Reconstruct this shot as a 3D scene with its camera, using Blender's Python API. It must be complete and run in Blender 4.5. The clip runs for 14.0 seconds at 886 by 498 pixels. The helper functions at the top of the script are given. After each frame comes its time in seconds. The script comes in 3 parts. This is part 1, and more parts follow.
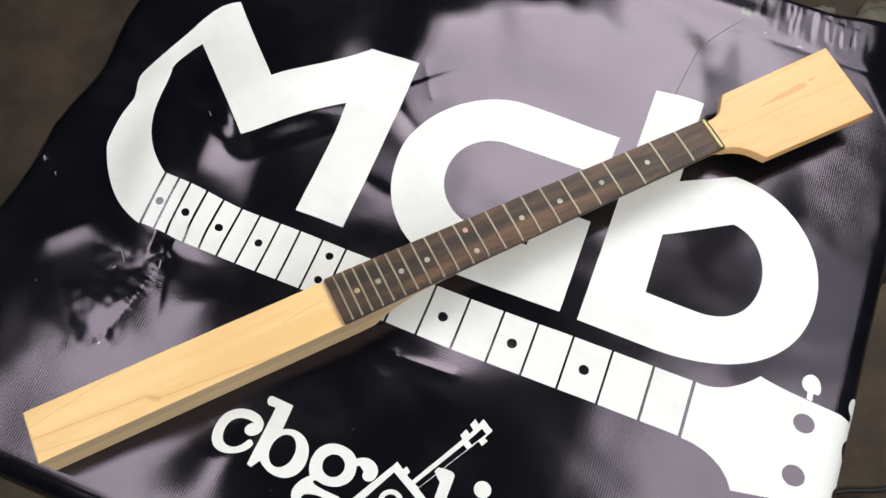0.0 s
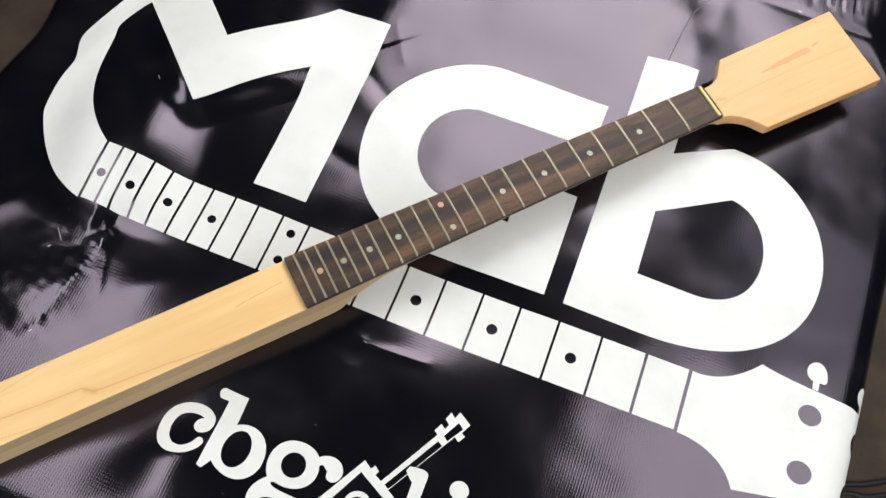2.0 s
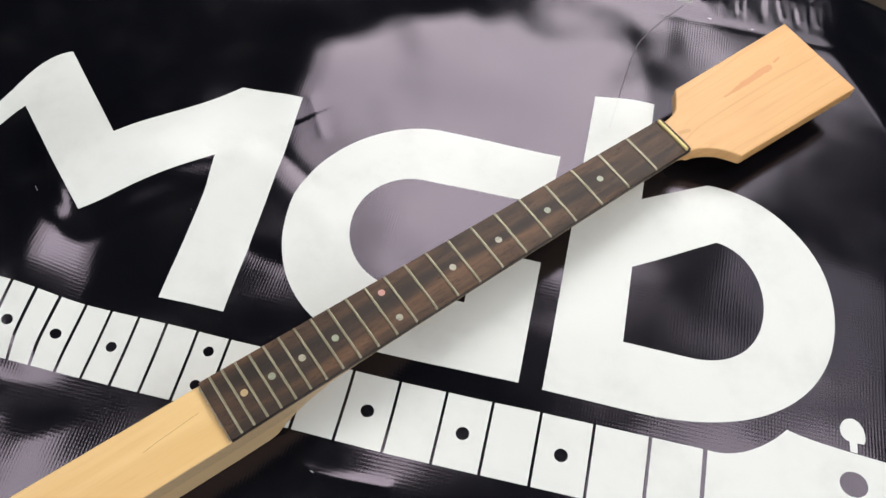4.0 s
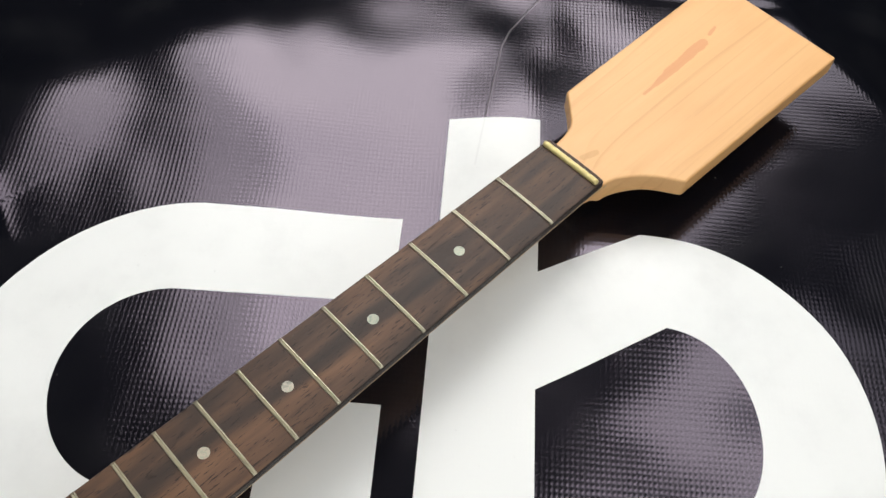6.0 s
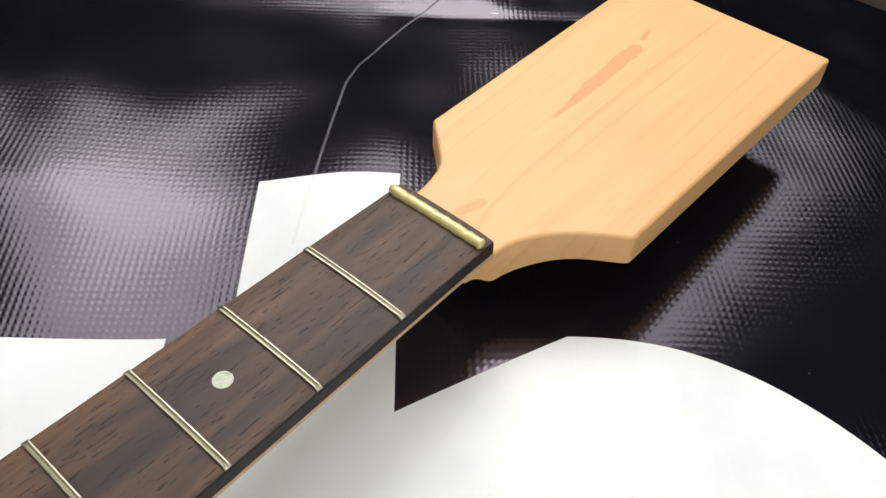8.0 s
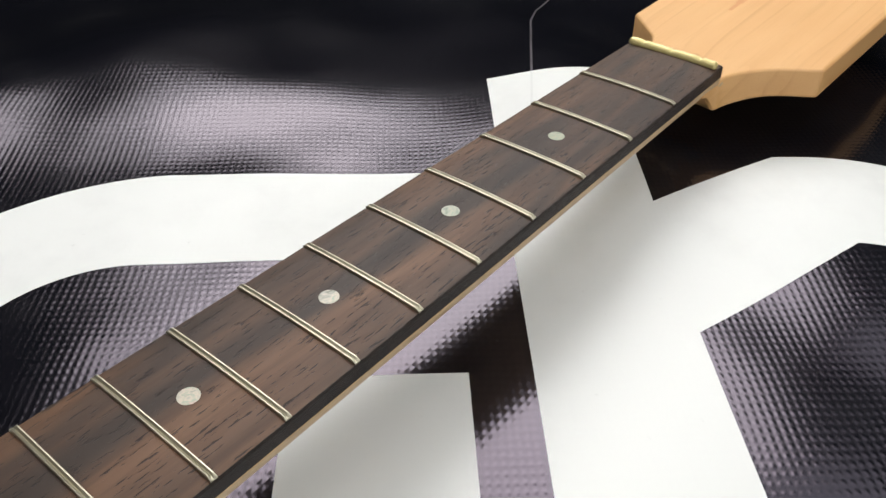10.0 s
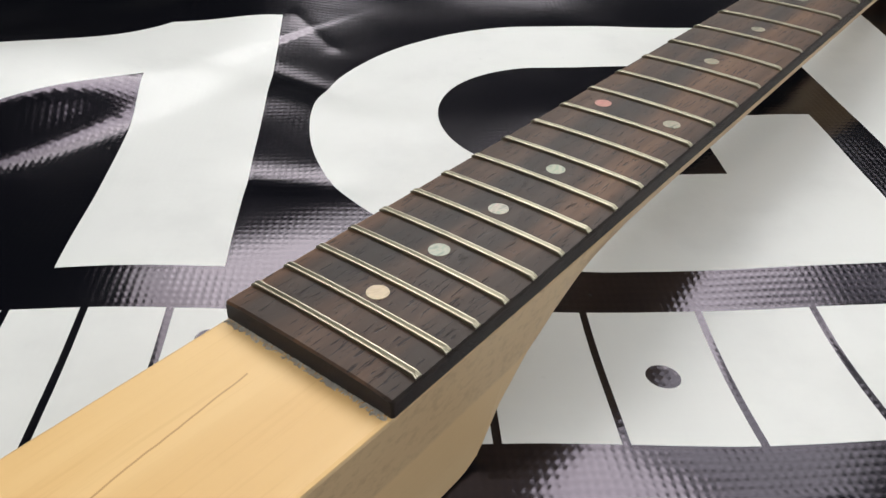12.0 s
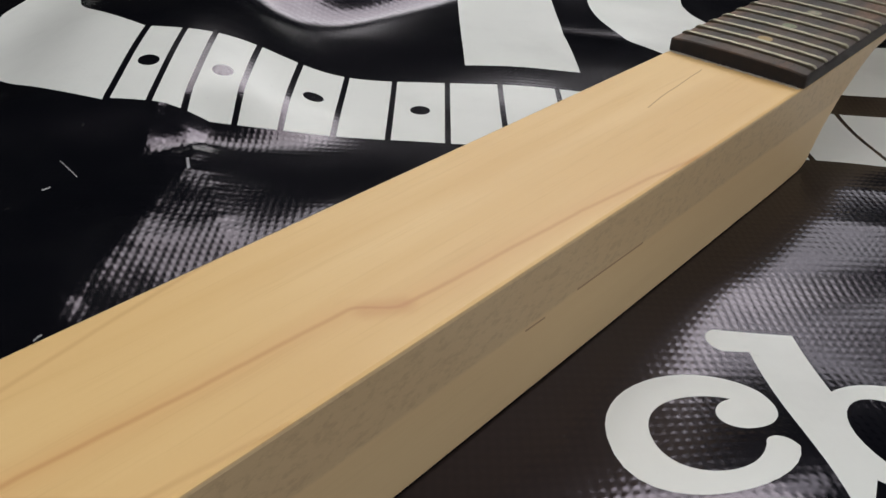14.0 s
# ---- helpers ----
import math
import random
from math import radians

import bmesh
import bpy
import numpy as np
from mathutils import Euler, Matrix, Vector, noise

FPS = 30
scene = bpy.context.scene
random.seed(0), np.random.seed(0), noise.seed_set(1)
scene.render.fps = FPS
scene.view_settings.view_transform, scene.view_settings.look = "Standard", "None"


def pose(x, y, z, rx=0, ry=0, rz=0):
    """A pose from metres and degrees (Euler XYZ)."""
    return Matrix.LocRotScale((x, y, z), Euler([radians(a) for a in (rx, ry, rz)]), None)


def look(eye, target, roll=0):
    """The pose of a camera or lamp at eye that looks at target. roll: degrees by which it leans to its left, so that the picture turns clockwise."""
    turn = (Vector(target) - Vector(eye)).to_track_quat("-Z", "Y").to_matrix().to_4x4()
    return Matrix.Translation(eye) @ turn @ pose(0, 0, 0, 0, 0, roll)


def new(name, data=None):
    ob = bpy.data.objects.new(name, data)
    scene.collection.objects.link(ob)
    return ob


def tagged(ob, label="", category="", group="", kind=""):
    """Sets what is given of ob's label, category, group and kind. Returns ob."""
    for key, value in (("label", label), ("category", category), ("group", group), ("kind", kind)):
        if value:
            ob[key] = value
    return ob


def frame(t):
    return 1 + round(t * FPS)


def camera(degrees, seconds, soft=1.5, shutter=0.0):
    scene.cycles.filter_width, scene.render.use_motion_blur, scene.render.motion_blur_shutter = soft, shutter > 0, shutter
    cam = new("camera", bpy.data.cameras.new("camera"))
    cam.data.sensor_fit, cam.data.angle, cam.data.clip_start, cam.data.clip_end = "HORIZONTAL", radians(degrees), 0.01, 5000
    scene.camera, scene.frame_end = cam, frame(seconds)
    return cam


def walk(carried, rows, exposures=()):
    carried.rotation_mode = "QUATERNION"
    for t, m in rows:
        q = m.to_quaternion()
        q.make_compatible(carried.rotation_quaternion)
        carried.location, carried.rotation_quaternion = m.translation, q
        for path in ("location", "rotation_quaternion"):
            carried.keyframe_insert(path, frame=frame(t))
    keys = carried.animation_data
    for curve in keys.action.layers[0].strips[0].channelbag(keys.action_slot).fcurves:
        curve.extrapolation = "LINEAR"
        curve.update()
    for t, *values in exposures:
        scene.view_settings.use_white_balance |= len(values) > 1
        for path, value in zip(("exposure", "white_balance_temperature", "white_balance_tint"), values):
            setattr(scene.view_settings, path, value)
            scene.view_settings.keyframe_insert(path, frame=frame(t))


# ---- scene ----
# ---- camera ----
cam = camera(55.5, 14.0)
PATH = [
    (0, (-0.5406, -0.3122, 0.8803), (-0.1139, 0.3830, -0.9457), 5.44),
    (0.5, (-0.5364, -0.3047, 0.8556), (-0.1029, 0.3747, -0.9749), 6.67),
    (1, (-0.5305, -0.3019, 0.8330), (-0.0831, 0.3765, -0.9945), 7.66),
    (1.5, (-0.5263, -0.2996, 0.8130), (-0.0595, 0.3619, -1.0158), 9.21),
    (2, (-0.5243, -0.2985, 0.7953), (-0.0576, 0.3601, -1.0346), 8.91),
    (2.5, (-0.5188, -0.2945, 0.7720), (-0.0419, 0.3868, -1.0469), 8.07),
    (3.75, (-0.4852, -0.2660, 0.6986), (0.1081, 0.4819, -1.0588), 5.46),
    (5, (-0.3984, -0.2270, 0.5704), (0.3347, 0.5866, -1.1030), 1.22),
    (5.5, (-0.3389, -0.1965, 0.4998), (0.4300, 0.5540, -1.1870), 2.04),
    (6, (-0.2699, -0.1689, 0.4281), (0.5131, 0.6068, -1.2408), 2.11),
    (6.5, (-0.1950, -0.1512, 0.3712), (0.6529, 0.6604, -1.2481), 2.69),
    (7, (-0.1514, -0.1380, 0.3187), (0.7563, 0.7137, -1.2467), 1.41),
    (7.2, (-0.1492, -0.1344, 0.2957), (0.8127, 0.7262, -1.2321), 1.75),
    (8.25, (-0.1592, -0.1328, 0.2372), (0.9395, 0.7718, -1.1680), 2.07),
    (9.3, (-0.2407, -0.1452, 0.2147), (0.9615, 0.8309, -1.0510), 0.97),
    (9.5, (-0.2614, -0.1463, 0.2137), (0.9379, 0.8412, -1.0459), 0.61),
    (10, (-0.3198, -0.1403, 0.2092), (0.8849, 0.8668, -1.0296), -0.11),
    (10.5, (-0.3879, -0.1360, 0.2034), (0.8208, 0.8888, -1.0167), -0.48),
    (11, (-0.4558, -0.1309, 0.1860), (0.7990, 0.9022, -0.9794), -0.37),
    (11.5, (-0.5120, -0.1248, 0.1834), (0.7566, 0.9048, -0.9701), 0.19),
    (12, (-0.5707, -0.1162, 0.1777), (0.7241, 0.9071, -0.9522), 0.81),
    (12.5, (-0.6278, -0.1165, 0.1731), (0.6711, 0.9206, -0.9393), 1.06),
    (13, (-0.6780, -0.1182, 0.1667), (0.6187, 0.9293, -0.9384), 1.48),
    (13.5, (-0.7322, -0.1179, 0.1612), (0.5632, 0.9463, -0.9296), 2.43),
    (14, (-0.7833, -0.1198, 0.1566), (0.4982, 0.9646, -0.9306), 3.12),
]
walk(cam, [(t, look(eye, target, roll)) for t, eye, target, roll in PATH],
     exposures=[(0, -0.2), (2.5, -0.27), (5, -0.47), (7.2, -0.27), (9.3, -0.33), (11, -0.43), (12.5, -0.56), (14, -0.87)])

# ---- world and light: a dim room with unseen openings added as light sources ----
world = bpy.data.worlds.new("world")
scene.world = world
world.use_nodes = True
wn = world.node_tree
sky = wn.nodes.new("ShaderNodeTexSky")
sky.sky_type, sky.sun_disc = "NISHITA", False
sky.sun_elevation, sky.sun_rotation = radians(50), radians(40)
wn.links.new(sky.outputs[0], wn.nodes["Background"].inputs[0])
wn.nodes["Background"].inputs[1].default_value = 0.1

FLOOR_Z, CEIL_Z = -0.75, 1.2
ROOM = pose(0, 0, 0, 0, 0, -27)  # the room stands askew to the table
# unseen roof openings added for the banner's reflections, the last for south fill: x0, x1, y0, y1, radiance
PANELS = [(-0.24, 0.90, 0.43, 1.53, 8.4), (-0.438, -0.25, 0.43, 1.53, 4.6), (-0.31, 0.90, 1.54, 1.764, 3.8), (0.55, 1.10, 0.11, 0.42, 1.4), (0.17, 0.85, -0.45, 0.10, 6.0), (0.93, 1.60, 0.90, 1.36, 3.2),
          (-1.25, -0.86, -0.75, 0.28, 7.0), (-1.6, 1.6, -2.8, -1.05, 3.3)]
FILL_OPENING = (-2.4, 1.8, -0.75, 1.08, 0.6)  # unseen opening added in the south wall for fill light: x0, x1, z0, z1, radiance
south_fill = bpy.data.lights.new("south_fill_light", "AREA")
south_fill.shape, south_fill.size, south_fill.size_y = "RECTANGLE", FILL_OPENING[1] - FILL_OPENING[0] - 0.02, FILL_OPENING[3] - FILL_OPENING[2] - 0.02
south_fill.energy, south_fill.color = FILL_OPENING[4] * math.pi * south_fill.size * south_fill.size_y, (0.98, 0.99, 1.0)
new("south_fill_light", south_fill).matrix_world = ROOM @ pose((FILL_OPENING[0] + FILL_OPENING[1]) / 2, -3.95, (FILL_OPENING[2] + FILL_OPENING[3]) / 2, 90, 0, 0)
for x0, x1, y0, y1, power in PANELS:
    lamp = bpy.data.lights.new("added_roof_light", "AREA")
    lamp.shape, lamp.size, lamp.size_y = "RECTANGLE", x1 - x0 - 0.01, y1 - y0 - 0.01
    lamp.energy = power * math.pi * (x1 - x0) * (y1 - y0)
    lamp.color = (1.0, 0.985, 0.97)
    new("added_roof_light", lamp).matrix_world = ROOM @ pose((x0 + x1) / 2, (y0 + y1) / 2, CEIL_Z + 0.03)


# ---- material helpers ----
class Mat:
    """A node material with a short way to write arithmetic."""

    def __init__(self, name, **given):
        self.m = bpy.data.materials.new(name)
        self.m.use_nodes = True
        self.t = self.m.node_tree
        self.b = self.t.nodes["Principled BSDF"]
        self.set(**given)

    def set(self, **given):
        for k, v in given.items():
            s = self.b.inputs[k.replace("_", " ")]
            if isinstance(v, bpy.types.NodeSocket):
                self.t.links.new(v, s)
            else:
                s.default_value = v
        return self

    def node(self, kind, inputs=(), out=0, **attrs):
        n = self.t.nodes.new(kind)
        for k, v in attrs.items():
            setattr(n, k, v)
        for k, v in dict(inputs).items():
            if isinstance(v, bpy.types.NodeSocket):
                self.t.links.new(v, n.inputs[k])
            else:
                n.inputs[k].default_value = v
        return n.outputs[out]

    def math(self, op, a, b=0.0, c=0.0):
        return self.node("ShaderNodeMath", {0: a, 1: b, 2: c}, operation=op)

    def coords(self):
        o = self.node("ShaderNodeTexCoord", out=3)
        n = self.t.nodes.new("ShaderNodeSeparateXYZ")
        self.t.links.new(o, n.inputs[0])
        return o, n.outputs[0], n.outputs[1], n.outputs[2]

    def scaled(self, vec, s, off=(0, 0, 0)):
        return self.node("ShaderNodeMapping", {0: vec, 1: off, 3: s})

    def noise(self, vec, scale, detail=3.0, rough=0.55, out=0, dist=0.0):
        return self.node("ShaderNodeTexNoise", {"Vector": vec, "Scale": scale, "Detail": detail, "Roughness": rough, "Distortion": dist}, out)

    def ramp(self, fac, stops):
        n = self.t.nodes.new("ShaderNodeValToRGB")
        while len(n.color_ramp.elements) < len(stops):
            n.color_ramp.elements.new(0.5)
        for e, (p, c) in zip(n.color_ramp.elements, stops):
            e.position, e.color = p, (*c, 1) if isinstance(c, tuple) else (c, c, c, 1)
        self.t.links.new(fac, n.inputs[0])
        return n.outputs[0]

    def mix(self, fac, a, b, mode="MIX"):
        n = self.t.nodes.new("ShaderNodeMix")
        n.data_type, n.blend_type = "RGBA", mode
        for i, v in ((0, fac), (6, a), (7, b)):
            if isinstance(v, bpy.types.NodeSocket):
                self.t.links.new(v, n.inputs[i])
            else:
                n.inputs[i].default_value = v if i == 0 else (*v, 1)
        return n.outputs[2]

    def bump(self, height, distance, strength=1.0, normal=None):
        inp = {"Height": height, "Distance": distance, "Strength": strength}
        if normal is not None:
            inp["Normal"] = normal
        return self.node("ShaderNodeBump", inp)

    def smooth(self, value, lo, hi):
        n = self.t.nodes.new("ShaderNodeMapRange")
        n.interpolation_type = "SMOOTHSTEP"
        for i, v in ((0, value), (1, lo), (2, hi)):
            if isinstance(v, bpy.types.NodeSocket):
                self.t.links.new(v, n.inputs[i])
            else:
                n.inputs[i].default_value = v
        return n.outputs[0]


def segment_distance(m, x, y, ax, ay, bx, by):
    """Distance of (x, y) from a segment, in nodes."""
    dx, dy = bx - ax, by - ay
    ll = dx * dx + dy * dy
    px, py = m.math("SUBTRACT", x, ax), m.math("SUBTRACT", y, ay)
    dot = m.math("ADD", m.math("MULTIPLY", px, dx / ll), m.math("MULTIPLY", py, dy / ll))
    n = m.t.nodes.new("ShaderNodeClamp")
    m.t.links.new(dot, n.inputs[0])
    h = n.outputs[0]
    ex = m.math("SUBTRACT", px, m.math("MULTIPLY", h, dx))
    ey = m.math("SUBTRACT", py, m.math("MULTIPLY", h, dy))
    return m.math("SQRT", m.math("ADD", m.math("MULTIPLY", ex, ex), m.math("MULTIPLY", ey, ey)))


# ---- materials ----
CREASE = [(0.006, 0.226), (-0.008, 0.207), (-0.0225, 0.184), (-0.0345, 0.161), (-0.040, 0.142), (-0.0445, 0.105), (-0.0485, 0.070), (-0.053, 0.030)]


# pale scratches in the black vinyl, and glints of small wrinkles painted alike: from, to, half width
SCUFFS_GLINTS = [(-0.574, -0.374, -0.564, -0.385, 0.0002), (-0.572, -0.396, -0.5705, -0.394, 0.0005), (-0.527, -0.369, -0.5245, -0.377, 0.0005), (-0.541, -0.477, -0.542, -0.479, 0.0003),
          (-0.563, -0.180, -0.559, -0.184, 0.0003), (-0.643, -0.440, -0.642, -0.441, 0.0003), (-0.697, -0.314, -0.694, -0.318, 0.0003), (-0.242, -0.3685, -0.239, -0.3692, 0.0003),
          (0.035, 0.216, 0.039, 0.2155, 0.0002), (0.081, 0.212, 0.087, 0.2125, 0.0002), (-0.517, -0.327, -0.518, -0.330, 0.0003)]


def vinyl(name, base, rough, tint, weave):
    """Scrim vinyl: a woven grid pressed through the glossy face."""
    m = Mat(name)
    o, x, y, z = m.coords()
    uvmap = m.node("ShaderNodeUVMap", uv_map="cloth")
    sep = m.t.nodes.new("ShaderNodeSeparateXYZ")
    m.t.links.new(uvmap, sep.inputs[0])
    s, t = sep.outputs[0], sep.outputs[1]
    wob = m.math("MULTIPLY", m.noise(uvmap, 9.0, 2.0), 0.004)
    su = m.math("COSINE", m.math("MULTIPLY", m.math("ADD", s, wob), 2 * math.pi / 0.0027))
    sv = m.math("COSINE", m.math("MULTIPLY", m.math("ADD", t, wob), 2 * math.pi / 0.0033))
    uneven = m.math("ADD", m.math("MULTIPLY", m.noise(uvmap, 60.0, 3.0), 1.2), 0.35)
    knob = m.math("MULTIPLY", m.math("ADD", su, 1.0), m.math("ADD", sv, 1.0))
    grid = m.math("MULTIPLY", m.math("ADD", m.math("MULTIPLY", knob, 0.6), m.math("MULTIPLY", su, 0.35)), uneven)
    fine = m.noise(uvmap, 900.0, 2.0)
    height = m.math("ADD", m.math("MULTIPLY", grid, weave), m.math("MULTIPLY", fine, weave * 0.2))
    d = None
    for (ax, ay), (bx, by) in zip(CREASE, CREASE[1:]):
        q = segment_distance(m, s, t, ax, ay, bx, by)
        d = q if d is None else m.math("MINIMUM", d, q)
    crease = m.math("SUBTRACT", 1.0, m.smooth(d, 0.0001, 0.0010))
    n = m.bump(height, 1.0)
    n = m.bump(crease, 0.00005, 1.0, n)
    dirt = m.noise(uvmap, 14.0, 5.0, 0.6)
    grime = m.noise(uvmap, 160.0, 4.0, 0.7)
    col = m.mix(m.smooth(dirt, 0.45, 0.8), base, tuple(c * 0.86 + 0.006 for c in base))
    col = m.mix(m.math("MULTIPLY", m.smooth(grime, 0.66, 0.8), 0.25), col, (0.25, 0.24, 0.22))
    col = m.mix(m.math("MULTIPLY", crease, 0.22 if weave > 0.000008 else 0.08), col, (0.10, 0.09, 0.085))
    for cx, cy, r0 in ((0.006, 0.238, 0.012), (-0.229, 0.232, 0.012)):
        q = segment_distance(m, s, t, cx - 0.004, cy, cx + 0.004, cy)
        q = m.math("ADD", q, m.math("MULTIPLY", m.noise(uvmap, 90.0, 4.0), 0.012))
        col = m.mix(m.math("MULTIPLY", m.math("SUBTRACT", 1.0, m.smooth(q, 0.008, r0 + 0.004)), 0.5), col, (0.10, 0.15, 0.07))
    for ax, ay, bx, by, wide in SCUFFS_GLINTS if weave > 0.000008 else ():
        q = segment_distance(m, s, t, ax, ay, bx, by)
        q = m.math("ADD", q, m.math("MULTIPLY", m.noise(uvmap, 900.0, 2.0), 0.0012))
        col = m.mix(m.math("MULTIPLY", m.math("SUBTRACT", 1.0, m.smooth(q, 0.0004 + wide, 0.0008 + wide)), 0.8), col, (0.42, 0.42, 0.43))
    r = m.math("ADD", m.math("ADD", m.math("MULTIPLY", dirt, 0.06), rough), m.math("MULTIPLY", crease, 0.3))
    m.set(Base_Color=col, Roughness=r, Normal=n, Specular_Tint=(*tint, 1), Specular_IOR_Level=m.math("ADD", m.math("MULTIPLY", m.math("ADD", su, sv), 0.022), 0.63) if weave > 0.000008 else 0.35)
    return m.m


BLACK = vinyl("black_vinyl", (0.0032, 0.0035, 0.0052), 0.115, (0.98, 0.84, 1.0), 0.0000125)
WHITE = vinyl("white_print", (0.69, 0.70, 0.67), 0.34, (1.0, 1.0, 1.0), 0.000004)


def maple(name, light, mid, dark, marks, lines, rings):
    m = Mat(name)
    o, x, y, z = m.coords()
    warp = m.noise(m.scaled(o, (3, 7, 7)), 1.0, 1.0)
    long = m.scaled(o, (2.2, 30, 30))
    fig = m.noise(long, 1.6, 3.0, 0.5, dist=0.3)
    bunch = m.noise(m.scaled(o, (1.5, 38, 20)), 1.0, 2.0)
    # the growth lines bend outwards where the headstock narrows to its root
    root = m.math("DIVIDE", m.math("SUBTRACT", 0.062, m.math("MINIMUM", m.math("MAXIMUM", x, 0.0), 0.062)), 0.05)
    bent = m.math("ADD", y, m.math("MULTIPLY", m.math("MULTIPLY", root, root), 0.012))
    ring = m.math("ADD", m.math("MULTIPLY", bent, rings), m.math("ADD", m.math("MULTIPLY", z, 34.0), m.math("ADD", m.math("MULTIPLY", warp, 3.0), m.math("MULTIPLY", bunch, rings * 0.055))))
    band = m.math("FRACT", ring)
    line = m.smooth(band, 0.66, 0.95)
    line = m.math("MULTIPLY", line, m.math("SUBTRACT", 1.0, m.smooth(band, 0.975, 1.0)))
    line = m.math("MULTIPLY", line, m.smooth(m.noise(m.scaled(o, (7, 60, 60)), 1.0, 2.0), 0.30, 0.70))
    fibre = m.noise(m.scaled(o, (25, 900, 900)), 1.0, 3.0, 0.7)
    blotch = m.noise(m.scaled(o, (9, 22, 22)), 1.0, 3.0)
    col = m.mix(m.smooth(fig, 0.3, 0.75), light, mid)
    col = m.mix(m.math("MULTIPLY", m.smooth(blotch, 0.42, 0.72), 0.7), col, mid)
    col = m.mix(m.math("MULTIPLY", line, lines), col, dark)
    col = m.mix(m.math("MULTIPLY", m.smooth(fibre, 0.5, 0.75), 0.14), col, dark)
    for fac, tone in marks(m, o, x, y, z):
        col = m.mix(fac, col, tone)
    n = m.bump(fibre, 0.00008)
    m.set(Base_Color=col, Roughness=m.math("ADD", m.math("MULTIPLY", fig, 0.15), 0.38), Normal=n, Specular_IOR_Level=0.45)
    return m.m


def block_marks(m, o, x, y, z):
    """A long brown growth line with a knot's bend, a hair crack, the joint between two laminations, and sides dimmed in
    the colour.
    """
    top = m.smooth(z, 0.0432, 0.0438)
    wob = m.math("MULTIPLY", m.math("SUBTRACT", m.noise(m.scaled(o, (30, 0, 0)), 1.0, 3.0), 0.5), 0.005)
    step = m.math("MULTIPLY", m.smooth(x, -0.684, -0.674), -0.0068)
    fall = m.math("MULTIPLY", m.math("MAXIMUM", m.math("ADD", x, 0.61), 0.0), -0.06)
    run = m.math("ADD", m.math("ADD", m.math("MULTIPLY", m.math("ADD", x, 0.72), -0.06), m.math("MULTIPLY", wob, 0.5)), m.math("ADD", step, fall))
    d = m.math("ABSOLUTE", m.math("SUBTRACT", m.math("ADD", y, 0.0073), run))
    line = m.math("MULTIPLY", m.math("SUBTRACT", 1.0, m.smooth(d, 0.0, 0.0012)), top)
    halo = m.math("MULTIPLY", m.math("SUBTRACT", 1.0, m.smooth(d, 0.0, 0.007)), top)
    knot = segment_distance(m, x, y, -0.681, -0.0125, -0.674, -0.0165)
    knot = m.math("MULTIPLY", m.math("SUBTRACT", 1.0, m.smooth(knot, 0.0005, 0.0050)), top)
    yw = m.math("ADD", y, m.math("MULTIPLY", wob, 0.4))
    d2 = m.math("MINIMUM", segment_distance(m, x, yw, -0.797, 0.0095, -0.695, 0.0272), segment_distance(m, x, yw, -0.797, -0.0160, -0.715, -0.0276))
    line2 = m.math("MULTIPLY", m.math("SUBTRACT", 1.0, m.smooth(d2, 0.0, 0.0012)), top)
    crack = segment_distance(m, x, m.math("ADD", y, m.math("MULTIPLY", wob, 0.7)), -0.534, 0.003, -0.486, 0.008)
    crack = m.math("MULTIPLY", m.math("SUBTRACT", 1.0, m.smooth(crack, 0.0001, 0.0004)), top)
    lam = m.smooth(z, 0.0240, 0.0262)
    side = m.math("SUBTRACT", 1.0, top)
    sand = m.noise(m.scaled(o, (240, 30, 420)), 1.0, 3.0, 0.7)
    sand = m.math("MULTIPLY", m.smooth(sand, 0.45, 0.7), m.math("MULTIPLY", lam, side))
    glue = m.math("MINIMUM", segment_distance(m, x, z, -0.617, 0.0252, -0.583, 0.0250), segment_distance(m, x, z, -0.640, 0.0238, -0.632, 0.0236))
    glue = m.math("MULTIPLY", m.math("SUBTRACT", 1.0, m.smooth(glue, 0.0001, 0.0005)), side)
    # The half-strength grey-brown on side dims every face below the top by colour.
    return [(m.math("MULTIPLY", halo, 0.28), (0.66, 0.36, 0.14)), (m.math("MULTIPLY", line, 0.5), (0.52, 0.23, 0.08)), (m.math("MULTIPLY", knot, 0.45), (0.56, 0.26, 0.10)),
            (m.math("MULTIPLY", line2, 0.30), (0.50, 0.25, 0.09)), (m.math("MULTIPLY", crack, 0.65), (0.36, 0.16, 0.05)),
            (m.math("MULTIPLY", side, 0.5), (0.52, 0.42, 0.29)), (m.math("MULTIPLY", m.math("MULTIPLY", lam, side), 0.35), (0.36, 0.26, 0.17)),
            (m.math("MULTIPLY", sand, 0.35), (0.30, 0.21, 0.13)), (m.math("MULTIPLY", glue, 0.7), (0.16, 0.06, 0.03))]


